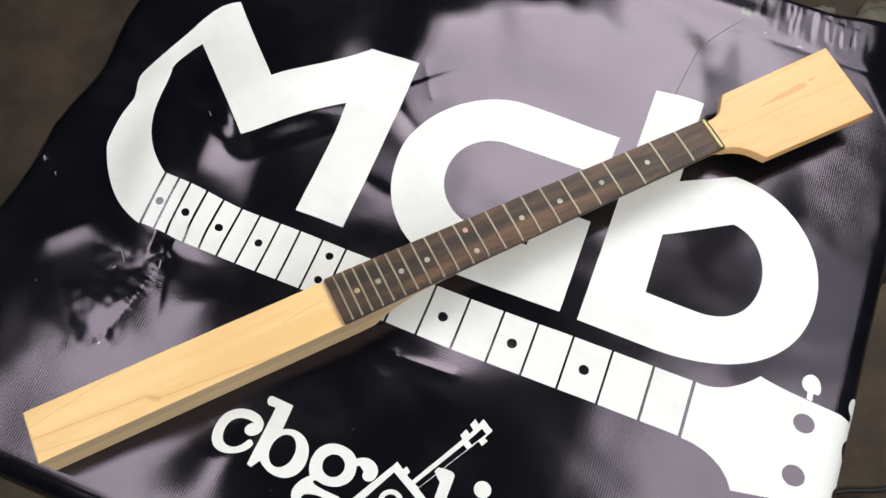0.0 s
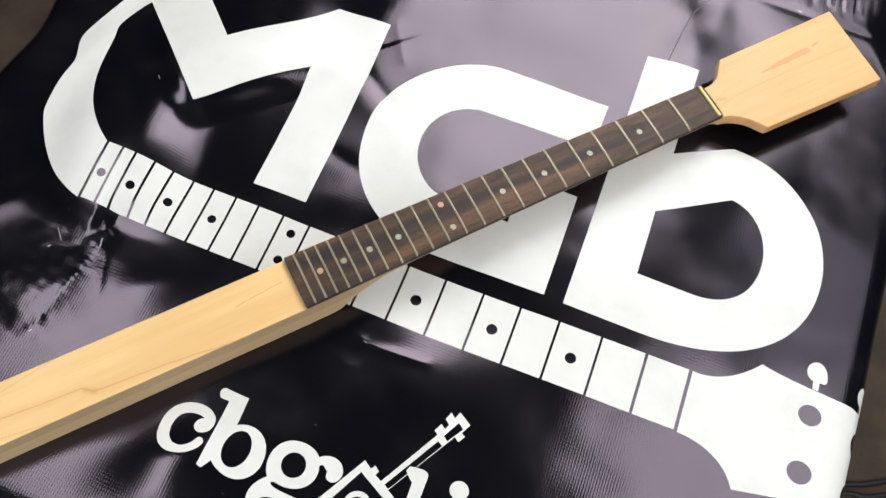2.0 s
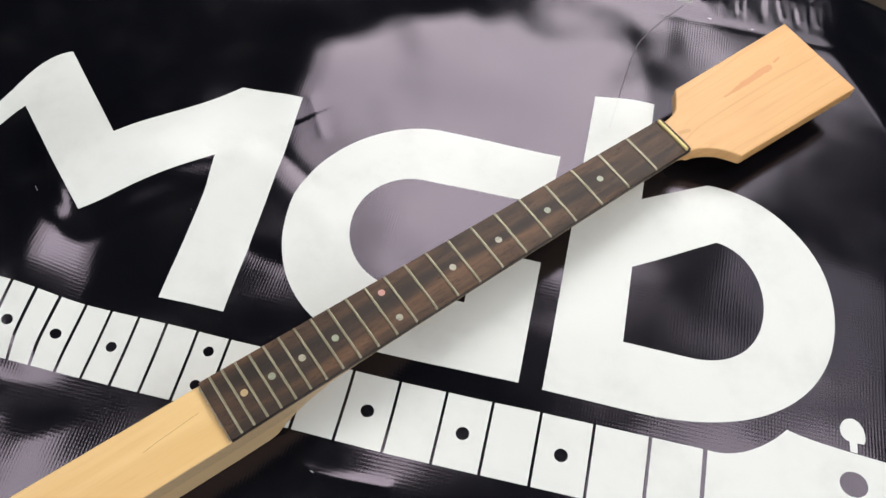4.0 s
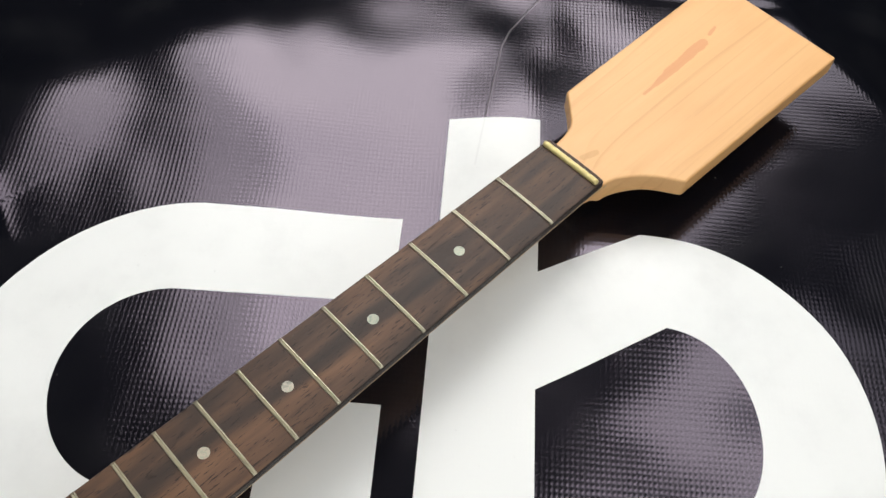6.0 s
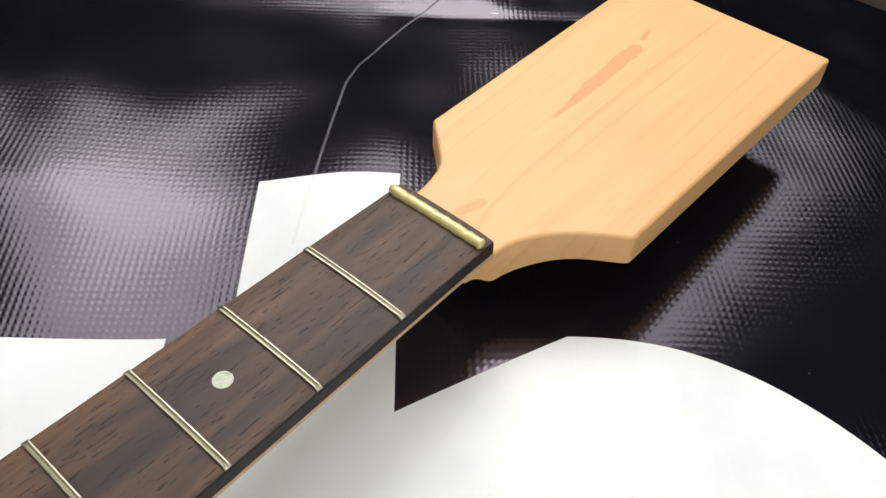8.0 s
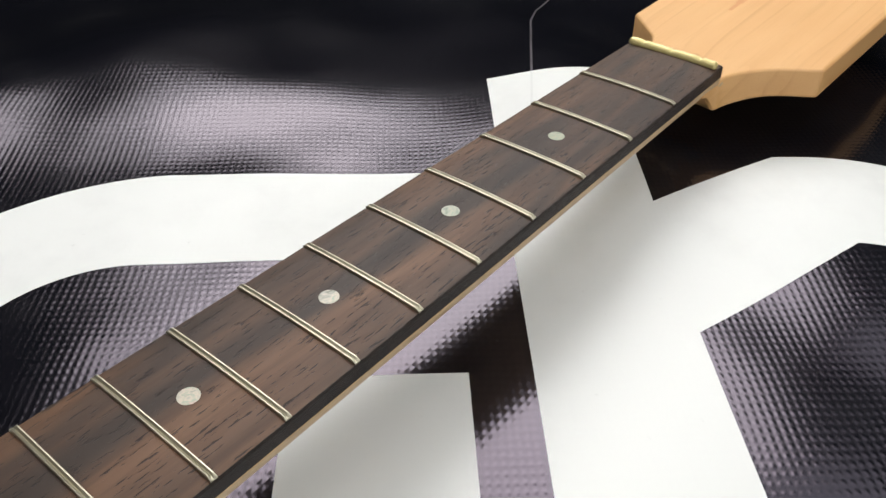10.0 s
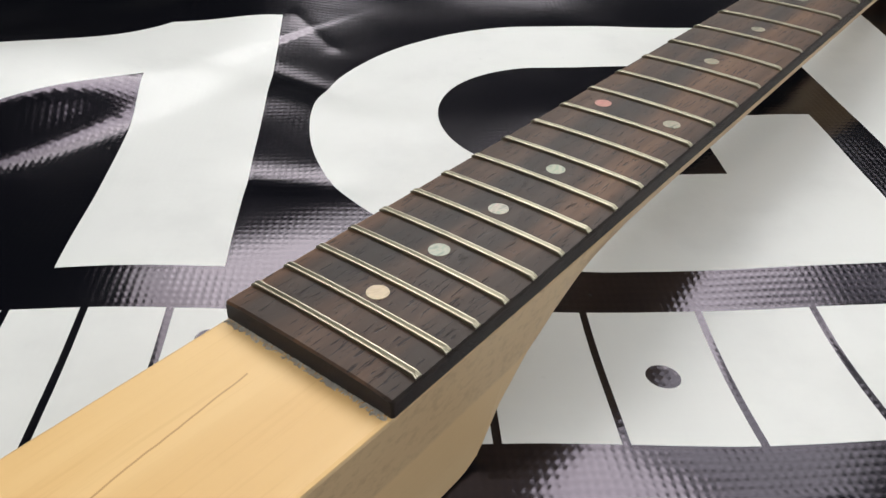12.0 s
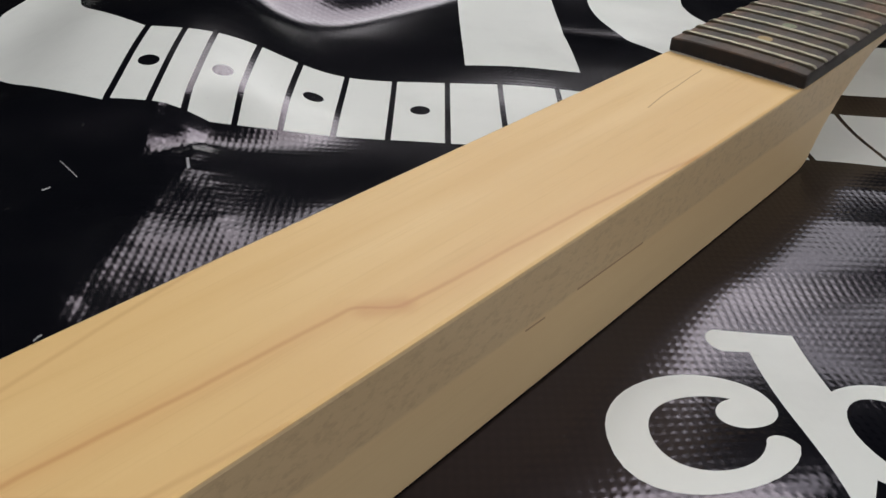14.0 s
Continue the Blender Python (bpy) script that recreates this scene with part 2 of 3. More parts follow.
def head_marks(m, o, x, y, z):
    """A reddish mineral streak and a small one near the neck."""
    edge = m.math("MULTIPLY", m.math("SUBTRACT", m.noise(m.scaled(o, (90, 260, 1)), 1.0, 3.0), 0.5), 0.0042)
    thin = m.math("MULTIPLY", m.math("MAXIMUM", m.math("SUBTRACT", 0.112, x), 0.0), 0.10)
    low = m.math("ADD", segment_distance(m, x, y, 0.086, 0.0098, 0.130, 0.0122), thin)
    high = m.math("SUBTRACT", segment_distance(m, x, y, 0.128, 0.0124, 0.1515, 0.0128), m.math("MULTIPLY", m.smooth(x, 0.120, 0.140), 0.0004))
    tip = m.math("ADD", segment_distance(m, x, y, 0.161, 0.0150, 0.170, 0.0167), 0.0018)
    wide = m.math("ADD", m.math("MINIMUM", m.math("MINIMUM", low, high), tip), edge)
    streak = m.math("SUBTRACT", 1.0, m.smooth(wide, 0.0027, 0.0034))
    d2 = segment_distance(m, x, y, 0.018, 0.0015, 0.027, -0.001)
    patch = m.math("SUBTRACT", 1.0, m.smooth(m.math("ADD", d2, m.math("MULTIPLY", edge, 0.8)), 0.0014, 0.0026))
    return [(m.math("MULTIPLY", streak, 0.62), (0.55, 0.22, 0.075)), (m.math("MULTIPLY", patch, 0.4), (0.44, 0.24, 0.07))]


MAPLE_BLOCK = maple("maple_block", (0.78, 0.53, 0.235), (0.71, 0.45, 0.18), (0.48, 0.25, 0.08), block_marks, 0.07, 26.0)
MAPLE_HEAD = maple("maple_headstock", (0.70, 0.415, 0.175), (0.64, 0.355, 0.14), (0.44, 0.21, 0.06), head_marks, 0.30, 84.0)


def rosewood():
    m = Mat("rosewood")
    o, x, y, z = m.coords()
    big = m.noise(m.scaled(o, (7, 52, 60), (0.3, 0.1, 0)), 1.0, 2.5, 0.55, dist=0.5)
    streak = m.noise(m.scaled(o, (16, 260, 200)), 1.0, 4.0, 0.65)
    pore = m.noise(m.scaled(o, (140, 1250, 1000)), 1.0, 2.0, 0.6)
    pores = m.smooth(pore, 0.60, 0.64)
    col = m.ramp(big, [(0.30, (0.021, 0.015, 0.011)), (0.44, (0.044, 0.027, 0.018)), (0.54, (0.078, 0.043, 0.025)), (0.64, (0.128, 0.067, 0.036)), (0.75, (0.175, 0.096, 0.050))])
    col = m.mix(m.math("MULTIPLY", m.smooth(streak, 0.40, 0.70), 0.42), col, (0.036, 0.022, 0.017))
    col = m.mix(m.math("MULTIPLY", pores, 0.78), col, (0.008, 0.005, 0.004))
    n = m.bump(m.math("SUBTRACT", 1.0, pores), 0.00009)
    m.set(Base_Color=col, Roughness=m.math("ADD", m.math("MULTIPLY", streak, 0.25), 0.40), Normal=n, Specular_IOR_Level=0.32)
    return m.m


ROSEWOOD = rosewood()


def metal(name, col, rough):
    m = Mat(name, Metallic=1.0)
    o, x, y, z = m.coords()
    f = m.noise(m.scaled(o, (900, 120, 900)), 1.0, 3.0, 0.7)
    m.set(Base_Color=m.mix(f, col, tuple(c * 0.75 for c in col)), Roughness=m.math("ADD", m.math("MULTIPLY", f, 0.22), rough), Normal=m.bump(f, 0.00003))
    return m.m


NICKEL = metal("nickel_silver", (0.50, 0.465, 0.35), 0.30)


def bone():
    m = Mat("brass_nut", Metallic=0.25)
    o, x, y, z = m.coords()
    f = m.noise(o, 700.0, 3.0)
    m.set(Base_Color=m.mix(f, (0.72, 0.62, 0.28), (0.58, 0.47, 0.19)), Roughness=0.3, Normal=m.bump(f, 0.00008))
    return m.m


NUT = bone()


def pearl(name, tint, amount):
    m = Mat(name)
    o, x, y, z = m.coords()
    info = m.node("ShaderNodeObjectInfo", out=5)
    n4 = m.t.nodes.new("ShaderNodeTexNoise")
    n4.noise_dimensions = "4D"
    m.t.links.new(m.scaled(o, (1, 1.6, 1)), n4.inputs["Vector"])
    m.t.links.new(m.math("MULTIPLY", info, 40.0), n4.inputs["W"])
    n4.inputs["Scale"].default_value, n4.inputs["Detail"].default_value, n4.inputs["Distortion"].default_value = 190.0, 2.0, 1.6
    f = n4.outputs[0]
    col = m.ramp(f, [(0.28, (0.13, 0.14, 0.10)), (0.42, (0.33, 0.32, 0.25)), (0.50, (0.46, 0.38, 0.28)), (0.58, (0.26, 0.32, 0.23)), (0.66, (0.44, 0.31, 0.25)), (0.8, (0.52, 0.48, 0.40))])
    col = m.mix(amount, col, tint)
    col = m.mix(m.math("MULTIPLY", m.math("SUBTRACT", 1.0, m.smooth(info, 0.05, 0.25)), 0.45), col, (0.30, 0.42, 0.28))
    m.set(Base_Color=col, Roughness=0.25, Specular_IOR_Level=0.4)
    return m.m


PEARL = pearl("pearl", (0.50, 0.46, 0.39), 0.12)
GREEN_PEARL = pearl("green_pearl", (0.24, 0.30, 0.21), 0.55)
YELLOW_PEARL = pearl("yellow_pearl", (0.52, 0.36, 0.17), 0.7)
PINK_PEARL = pearl("pink_pearl", (0.66, 0.24, 0.22), 0.6)


def plaster(name, a, b, scale, rough):
    m = Mat(name)
    o, x, y, z = m.coords()
    f, g = m.noise(o, scale, 5.0, 0.6), m.noise(o, scale * 14, 4.0, 0.7)
    col = m.mix(m.smooth(f, 0.3, 0.7), a, b)
    col = m.mix(m.math("MULTIPLY", m.smooth(g, 0.5, 0.75), 0.3), col, tuple(c * 0.6 for c in a))
    m.set(Base_Color=col, Roughness=rough, Normal=m.bump(g, 0.002))
    return m.m


CONCRETE = plaster("concrete_floor", (0.085, 0.060, 0.038), (0.034, 0.025, 0.017), 5.0, 0.9)
# Near-black, so the unseen walls and roof leave the banner's reflections dark.
WALL_PAINT = plaster("unseen_dim_wall", (0.011, 0.0105, 0.0105), (0.007, 0.007, 0.007), 1.2, 0.95)
CEIL_PAINT = plaster("unseen_dark_roof", (0.012, 0.012, 0.014), (0.008, 0.008, 0.009), 1.5, 0.95)
STONE = plaster("pale_stone", (0.17, 0.155, 0.12), (0.09, 0.08, 0.06), 18.0, 0.95)
TABLE_WOOD = plaster("table_board", (0.22, 0.14, 0.08), (0.16, 0.10, 0.06), 6.0, 0.7)
# Fretboard sides: dark stain with the sides' shade mixed into the colour.
EDGE = plaster("stained_shaded_edge", (0.042, 0.025, 0.019), (0.020, 0.013, 0.011), 250.0, 0.45)
GLUE = plaster("glue_dust", (0.80, 0.76, 0.68), (0.62, 0.57, 0.50), 400.0, 0.8)
CABLE = Mat("cable_rubber", Base_Color=(0.012, 0.012, 0.013, 1), Roughness=0.45).m


# ---- building helpers ----
def part(name, bm, material, parent=None, label="", smooth=False):
    me = bpy.data.meshes.new(name)
    bm.to_mesh(me)
    bm.free()
    if smooth:
        me.shade_smooth()
    ob = new(name, me)
    me.materials.append(material)
    ob.parent = parent
    if label:
        tagged(ob, label)
    return ob


def box_bm(x0, x1, y0, y1, z0, z1, bevel=0.0):
    bm = bmesh.new()
    bmesh.ops.create_cube(bm, size=1.0)
    for v in bm.verts:
        v.co = ((x0 + x1) / 2 + v.co.x * (x1 - x0), (y0 + y1) / 2 + v.co.y * (y1 - y0), (z0 + z1) / 2 + v.co.z * (z1 - z0))
    if bevel:
        bmesh.ops.bevel(bm, geom=bm.edges[:], offset=bevel, segments=2, profile=0.5, affect="EDGES")
    return bm


def loft_bm(rings):
    """A skin over closed rings of equal length, capped at both ends."""
    bm = bmesh.new()
    rows = [[bm.verts.new(p) for p in ring] for ring in rings]
    for a, b in zip(rows, rows[1:]):
        for i in range(len(a)):
            j = (i + 1) % len(a)
            bm.faces.new((a[i], a[j], b[j], b[i]))
    bm.faces.new(rows[0][::-1])
    bm.faces.new(rows[-1])
    bmesh.ops.recalc_face_normals(bm, faces=bm.faces[:])
    return bm


def tube_bm(points, radius, sides=8):
    rings = []
    pts = [Vector(p) for p in points]
    for i, p in enumerate(pts):
        d = (pts[min(i + 1, len(pts) - 1)] - pts[max(i - 1, 0)]).normalized()
        a = d.orthogonal().normalized() if abs(d.z) > 0.9 else d.cross(Vector((0, 0, 1))).normalized()
        b = d.cross(a)
        rings.append([p + radius * (math.cos(k * 2 * math.pi / sides) * a + math.sin(k * 2 * math.pi / sides) * b) for k in range(sides)])
    return loft_bm(rings)


def spline(points, steps=12):
    """Catmull-Rom through the points."""
    out = []
    pts = [Vector(p) for p in points]
    pts = [2 * pts[0] - pts[1]] + pts + [2 * pts[-1] - pts[-2]]
    for p0, p1, p2, p3 in zip(pts, pts[1:], pts[2:], pts[3:]):
        for k in range(steps):
            t = k / steps
            out.append(0.5 * (2 * p1 + (p2 - p0) * t + (2 * p0 - 5 * p1 + 4 * p2 - p3) * t * t + (3 * p1 - p0 - 3 * p2 + p3) * t ** 3))
    return out + [pts[-2]]


# ---- the room: its floor, with unseen walls and roof added to shape the light ----
R = 3.9
part_floor = part("floor", box_bm(-R, R, -R, R, FLOOR_Z - 0.1, FLOOR_Z), CONCRETE)
tagged(part_floor, "brown stained concrete workshop floor", "floor", kind="structure").matrix_world = ROOM
WT = 0.12
for name, b in (("wall_north", (-R, R, R, R + WT)), ("wall_east", (R, R + WT, -R - WT, R + WT)), ("wall_west", (-R - WT, -R, -R - WT, R + WT))):
    tagged(part(name, box_bm(*b, FLOOR_Z - 0.1, CEIL_Z), WALL_PAINT), "unseen dim grey wall added around the table", "wall", kind="structure").matrix_world = ROOM


bm = box_bm(-R, FILL_OPENING[0], -R - WT, -R, FLOOR_Z - 0.1, CEIL_Z)
for b in ((FILL_OPENING[1], R, -R - WT, -R, FLOOR_Z - 0.1, CEIL_Z), (FILL_OPENING[0], FILL_OPENING[1], -R - WT, -R, FILL_OPENING[3], CEIL_Z)):
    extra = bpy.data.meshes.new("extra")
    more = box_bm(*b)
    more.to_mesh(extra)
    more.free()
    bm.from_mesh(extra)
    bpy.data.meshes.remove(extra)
tagged(part("wall_south", bm, WALL_PAINT), "unseen dim grey wall added with an opening for the fill light", "wall", kind="structure").matrix_world = ROOM


def ceiling_bm():
    xs = sorted({-R - WT, R + WT, *[v for p in PANELS for v in p[:2]]})
    ys = sorted({-R - WT, R + WT, *[v for p in PANELS for v in p[2:4]]})
    bm = bmesh.new()
    for x0, x1 in zip(xs, xs[1:]):
        for y0, y1 in zip(ys, ys[1:]):
            cx, cy = (x0 + x1) / 2, (y0 + y1) / 2
            if any(p[0] < cx < p[1] and p[2] < cy < p[3] for p in PANELS):
                continue
            for z in (CEIL_Z, CEIL_Z + 0.06):
                bm.faces.new([bm.verts.new((x, y, z)) for x, y in ((x0, y0), (x1, y0), (x1, y1), (x0, y1))])
    for x0, x1, y0, y1, _ in PANELS:
        c = ((x0, y0), (x1, y0), (x1, y1), (x0, y1))
        for (ax, ay), (bx, by) in zip(c, c[1:] + c[:1]):
            bm.faces.new([bm.verts.new(p) for p in ((ax, ay, CEIL_Z), (bx, by, CEIL_Z), (bx, by, CEIL_Z + 0.06), (ax, ay, CEIL_Z + 0.06))])
    bmesh.ops.remove_doubles(bm, verts=bm.verts[:], dist=1e-5)
    return bm


tagged(part("ceiling", ceiling_bm(), CEIL_PAINT), "unseen dark roof added with openings for the lamps", "ceiling", kind="structure").matrix_world = ROOM

# ---- banner: cloth coordinates s, t in metres, the print upright in t ----
TURN = -48.0
S0, S1, T0, T1, BEND = -0.720, 0.217, -0.611, 0.278, 0.026
HANG = 0.16


def ridge(s, t, a, b, amp, width, power=1.0):
    ab = np.array(b) - np.array(a)
    h = np.clip(((s - a[0]) * ab[0] + (t - a[1]) * ab[1]) / (ab @ ab), 0, 1)
    d = np.hypot(s - a[0] - h * ab[0], t - a[1] - h * ab[1])
    return amp * np.exp(-((d / width) ** power))


def sharp_fold(s, t, a, b, amp, wide_left, wide_right, teeth=0.0):
    """A crease that falls off gently on its left and steeply on its right, seen from a to b, with fine puckers on the crest."""
    length = math.hypot(b[0] - a[0], b[1] - a[1])
    ux, uy = (b[0] - a[0]) / length, (b[1] - a[1]) / length
    along, across = (s - a[0]) * ux + (t - a[1]) * uy, (s - a[0]) * uy - (t - a[1]) * ux
    ends = np.clip((along + 0.012) / 0.024, 0, 1) * np.clip((length + 0.014 - along) / 0.028, 0, 1)
    ends = ends * ends * (3 - 2 * ends)
    side = np.where(across > 0, np.exp(-across / wide_right), np.exp(across / wide_left))
    pucker = teeth * np.sin(2 * math.pi * along / 0.0068 + 1.1 * np.sin(along * 210)) * np.exp(-((across / 0.005) ** 2))
    return ends * (amp * side + pucker)


def ridge_distance(s, t, a, b):
    h = np.clip(((s - a[0]) * (b[0] - a[0]) + (t - a[1]) * (b[1] - a[1])) / ((b[0] - a[0]) ** 2 + (b[1] - a[1]) ** 2), 0, 1)
    return np.hypot(s - a[0] - h * (b[0] - a[0]), t - a[1] - h * (b[1] - a[1]))


def hill(s, t, cs, ct, rs, rt, amp, turn=0.0, power=2):
    c, n = math.cos(radians(turn)), math.sin(radians(turn))
    a, b = (s - cs) * c + (t - ct) * n, -(s - cs) * n + (t - ct) * c
    return amp * np.exp(-(np.abs(a / rs) ** power) - (b / rt) ** 2)


def cloth_height(s, t):
    """Bulges and folds of the banner above the table."""
    # the first bulge falls off steeply below the letter's slanting strokes
    v_line = np.array([(-0.624, -0.088), (-0.514, -0.194), (-0.400, -0.082)])
    away = np.minimum(ridge_distance(s, t, v_line[0], v_line[1]), ridge_distance(s, t, v_line[1], v_line[2]))
    fall = np.where(t < -0.194 + 0.975 * np.abs(s + 0.514), np.clip(away / 0.031, 0, 1), 0)
    h = hill(s, t, -0.4995, -0.1214, 0.0917, 0.0735, 0.0284, 28.4) * (1 - 0.8 * fall * fall * (3 - 2 * fall))
    cut = np.clip((t + 0.376 - 0.02 * np.clip((s + 0.545) / 0.02, 0, 1)) / 0.040, 0, 1)
    h += hill(s, t, -0.565, -0.2582, 0.0622, 0.1031, 0.0239, 13.1, 3) * cut * cut * (3 - 2 * cut)
    h += hill(s, t, -0.365, -0.005, 0.045, 0.06, 0.006) + hill(s, t, -0.3565, 0.0596, 0.0716, 0.0555, 0.0097)
    h += hill(s, t, -0.40, -0.25, 0.06, 0.05, 0.0035) + hill(s, t, -0.445, 0.0, 0.050, 0.040, 0.0022)
    h += hill(s, t, -0.256, 0.130, 0.0676, 0.0579, 0.0087)
    h += hill(s, t, 0.06, -0.05, 0.07, 0.06, 0.0075)
    h += hill(s, t, -0.187, 0.0624, 0.0738, 0.0452, 0.0053)
    h += hill(s, t, -0.0269, 0.0505, 0.046, 0.0983, 0.0109)
    h += hill(s, t, -0.18, -0.300, 0.12, 0.062, -0.0100) + hill(s, t, -0.34, -0.46, 0.05, 0.04, -0.004)
    rough = np.array([0.8 + 0.7 * noise.noise((a * 90, b * 90, 8.8)) for a, b in zip(s.ravel(), t.ravel())]).reshape(s.shape)
    fold = ridge(s, t, (-0.541, -0.478), (-0.566, -0.490), 0.0007, 0.007, 1.2) + ridge(s, t, (-0.541, -0.478), (-0.505, -0.490), 0.0006, 0.008, 1.3)
    fold += ridge(s, t, (-0.526, -0.362), (-0.533, -0.348), 0.0011, 0.007, 1.3)
    h += fold * rough
    # a pinched crease running from the printed strip towards the block, and a short second one beside it
    h += sharp_fold(s, t, (-0.541, -0.478), (-0.525, -0.366), 0.0023, 0.060, 0.015, 0.00011) * (0.7 + 0.3 * rough)
    h += sharp_fold(s, t, (-0.519, -0.370), (-0.501, -0.421), 0.0007, 0.006, 0.020, 0.00008)
    h += hill(s, t, -0.585, -0.445, 0.050, 0.032, 0.0022) + hill(s, t, -0.493, -0.445, 0.020, 0.016, -0.0009)
    h += hill(s, t, -0.36, -0.54, 0.06, 0.050, 0.0112)
    h += hill(s, t, -0.441, -0.401, 0.0408, 0.0265, 0.0053, 20.2)
    h += ridge(s, t, (-0.535, -0.364), (-0.612, -0.342), 0.0018, 0.016, 1.7) + ridge(s, t, (-0.612, -0.342), (-0.660, -0.392), 0.0020, 0.016, 1.7)
    h += ridge(s, t, (-0.640, -0.140), (-0.665, -0.215), 0.005, 0.020, 1.5)
    h += ridge(s, t, (-0.352, -0.012), (-0.330, -0.048), 0.0006, 0.006, 1.4) - ridge(s, t, (-0.362, -0.078), (-0.320, -0.105), 0.0011, 0.008, 1.7)
    h += ridge(s, t, (-0.362, -0.105), (-0.300, -0.140), 0.0018, 0.018, 1.8) - ridge(s, t, (-0.358, -0.188), (-0.315, -0.196), 0.0012, 0.009, 1.7)
    h += ridge(s, t, (-0.275, -0.362), (-0.243, -0.367), 0.0012, 0.005, 1.4) + ridge(s, t, (-0.243, -0.371), (-0.180, -0.367), 0.0012, 0.005, 1.3)
    h += ridge(s, t, (-0.300, -0.385), (-0.245, -0.400), 0.0012, 0.010, 1.7) - ridge(s, t, (-0.330, -0.450), (-0.255, -0.430), 0.0010, 0.010, 1.7)
    h += ridge(s, t, (-0.738, -0.255), (-0.722, -0.300), 0.0018, 0.005, 1.3) + ridge(s, t, (-0.722, -0.300), (-0.730, -0.330), 0.0014, 0.005, 1.3)
    h += ridge(s, t, (-0.528, -0.052), (-0.520, -0.066), 0.0012, 0.004, 1.5)
    h += ridge(s, t, (-0.330, 0.080), (-0.200, 0.120), 0.0023, 0.0907, 1.8)
    h += ridge(s, t, (-0.240, 0.133), (-0.090, 0.143), 0.0020, 0.0421, 1.8)
    h += ridge(s, t, (-0.12, 0.238), (0.03, 0.238), 0.0024, 0.020, 1.8)
    win = np.exp(-(((t - 0.165) / 0.045) ** 2)) * np.clip((s + 0.33) / 0.06, 0, 1) * np.clip((0.02 - s) / 0.06, 0, 1)
    h -= win * 0.0009 * np.sin(2 * math.pi * (s + 0.35 * t) / 0.083 + 1.3 * np.sin(s * 31))
    hem = np.clip((t - 0.222) / 0.02, 0, 1) * np.clip((0.283 - t) / 0.015, 0, 1) * np.clip((s - 0.0) / 0.06, 0, 1) * np.clip((0.175 - s) / 0.03, 0, 1)
    wave = np.sin(s * 2 * math.pi / 0.023 + 1.7 * np.sin(s * 47) + (t - 0.25) * 30) + 0.5 * np.sin(s * 2 * math.pi / 0.011 + 2.0 * np.sin(s * 90))
    h += hem * 0.0004 * wave
    for a, w in ((0.062, 0.9), (0.112, 1.6), (0.131, 1.5), (0.150, 0.8)):
        h += ridge(s, t, (a + 0.006, 0.238), (a, 0.268), 0.0005 * w, 0.0032, 1.5)
    h -= ridge(s, t, (-0.02, 0.212), (0.17, 0.208), 0.0006, 0.007, 1.8)
    k = np.array([noise.noise((a * 5.5, b * 5.5, 0.3)) * 0.0018 + noise.noise((a * 15, b * 15, 4.1)) * 0.0008 + noise.noise((a * 27, b * 27, 6.3)) * 0.0004 for a, b in zip(s.ravel(), t.ravel())]).reshape(s.shape)
    h += k + 0.0012
    # pressed flat under the wooden block
    c, n = math.cos(radians(TURN)), math.sin(radians(TURN))
    x, y = c * s - n * t, n * s + c * t
    dx = np.maximum(np.maximum(-0.80 - x, x + 0.445), 0)
    dy = np.maximum(np.abs(y) - 0.028, 0)
    near = np.clip(np.hypot(dx, dy) / 0.085, 0, 1)
    return h * near * near * (3 - 2 * near)


def cloth_place(s, t):
    """Where the cloth's point lies, in the banner's own axes: flat on the table, bent down over its edges."""
    x, y, z = s.copy(), t.copy(), cloth_height(s, t)
    flare = np.clip((t + 0.12) / 0.30, 0, 1)
    steep = math.pi / 2 - 1.25 * flare * flare * (3 - 2 * flare)
    left = S0 + 0.012 * np.exp(-(((t + 0.165) / 0.055) ** 2)) + 0.007 * np.exp(-(((t + 0.33) / 0.06) ** 2))
    corner = np.clip((s - 0.10) / 0.14, 0, 1)
    drop = np.clip((t - 0.08) / 0.17, 0, 1)
    for axis, lo, hi in ((x, left, S1 + 0.03 * (t + 0.3) - 0.085 * drop * drop * (3 - 2 * drop)), (y, T0, T1 + 0.03 * corner * corner * (3 - 2 * corner))):
        for edge, sign in ((hi, 1), (lo, -1)):
            most = steep if axis is x and sign > 0 else math.pi / 2
            bend = BEND + 0.11 * drop if axis is x and sign > 0 else 0.014 if axis is y and sign > 0 else BEND
            d = (axis - edge) * sign
            a = np.clip(d / bend, 0, most)
            over = d > 0
            rest = np.maximum(d - bend * most, 0)
            axis[over] = (edge + sign * (bend * np.sin(a) + rest * np.cos(most)))[over]
            z[over] -= (bend * (1 - np.cos(a)) + rest * np.sin(most))[over]
    return np.stack([x, y, z], -1)


# outlines of the print, drawn in millimetres: points, or ("c", control, control, end) for a curve
def outline(start, *steps):
    pts = [np.array(start, float)]
    for st in steps:
        if st[0] == "c":
            p0, (p1, p2, p3) = pts[-1], [np.array(q, float) for q in st[1:]]
            n = max(14, int(np.linalg.norm(p3 - p0) / 3))
            for k in range(1, n + 1):
                u = k / n
                pts.append((1 - u) ** 3 * p0 + 3 * u * (1 - u) ** 2 * p1 + 3 * u * u * (1 - u) * p2 + u ** 3 * p3)
        else:
            pts.append(np.array(st, float))
    return [tuple(p / 1000) for p in pts]


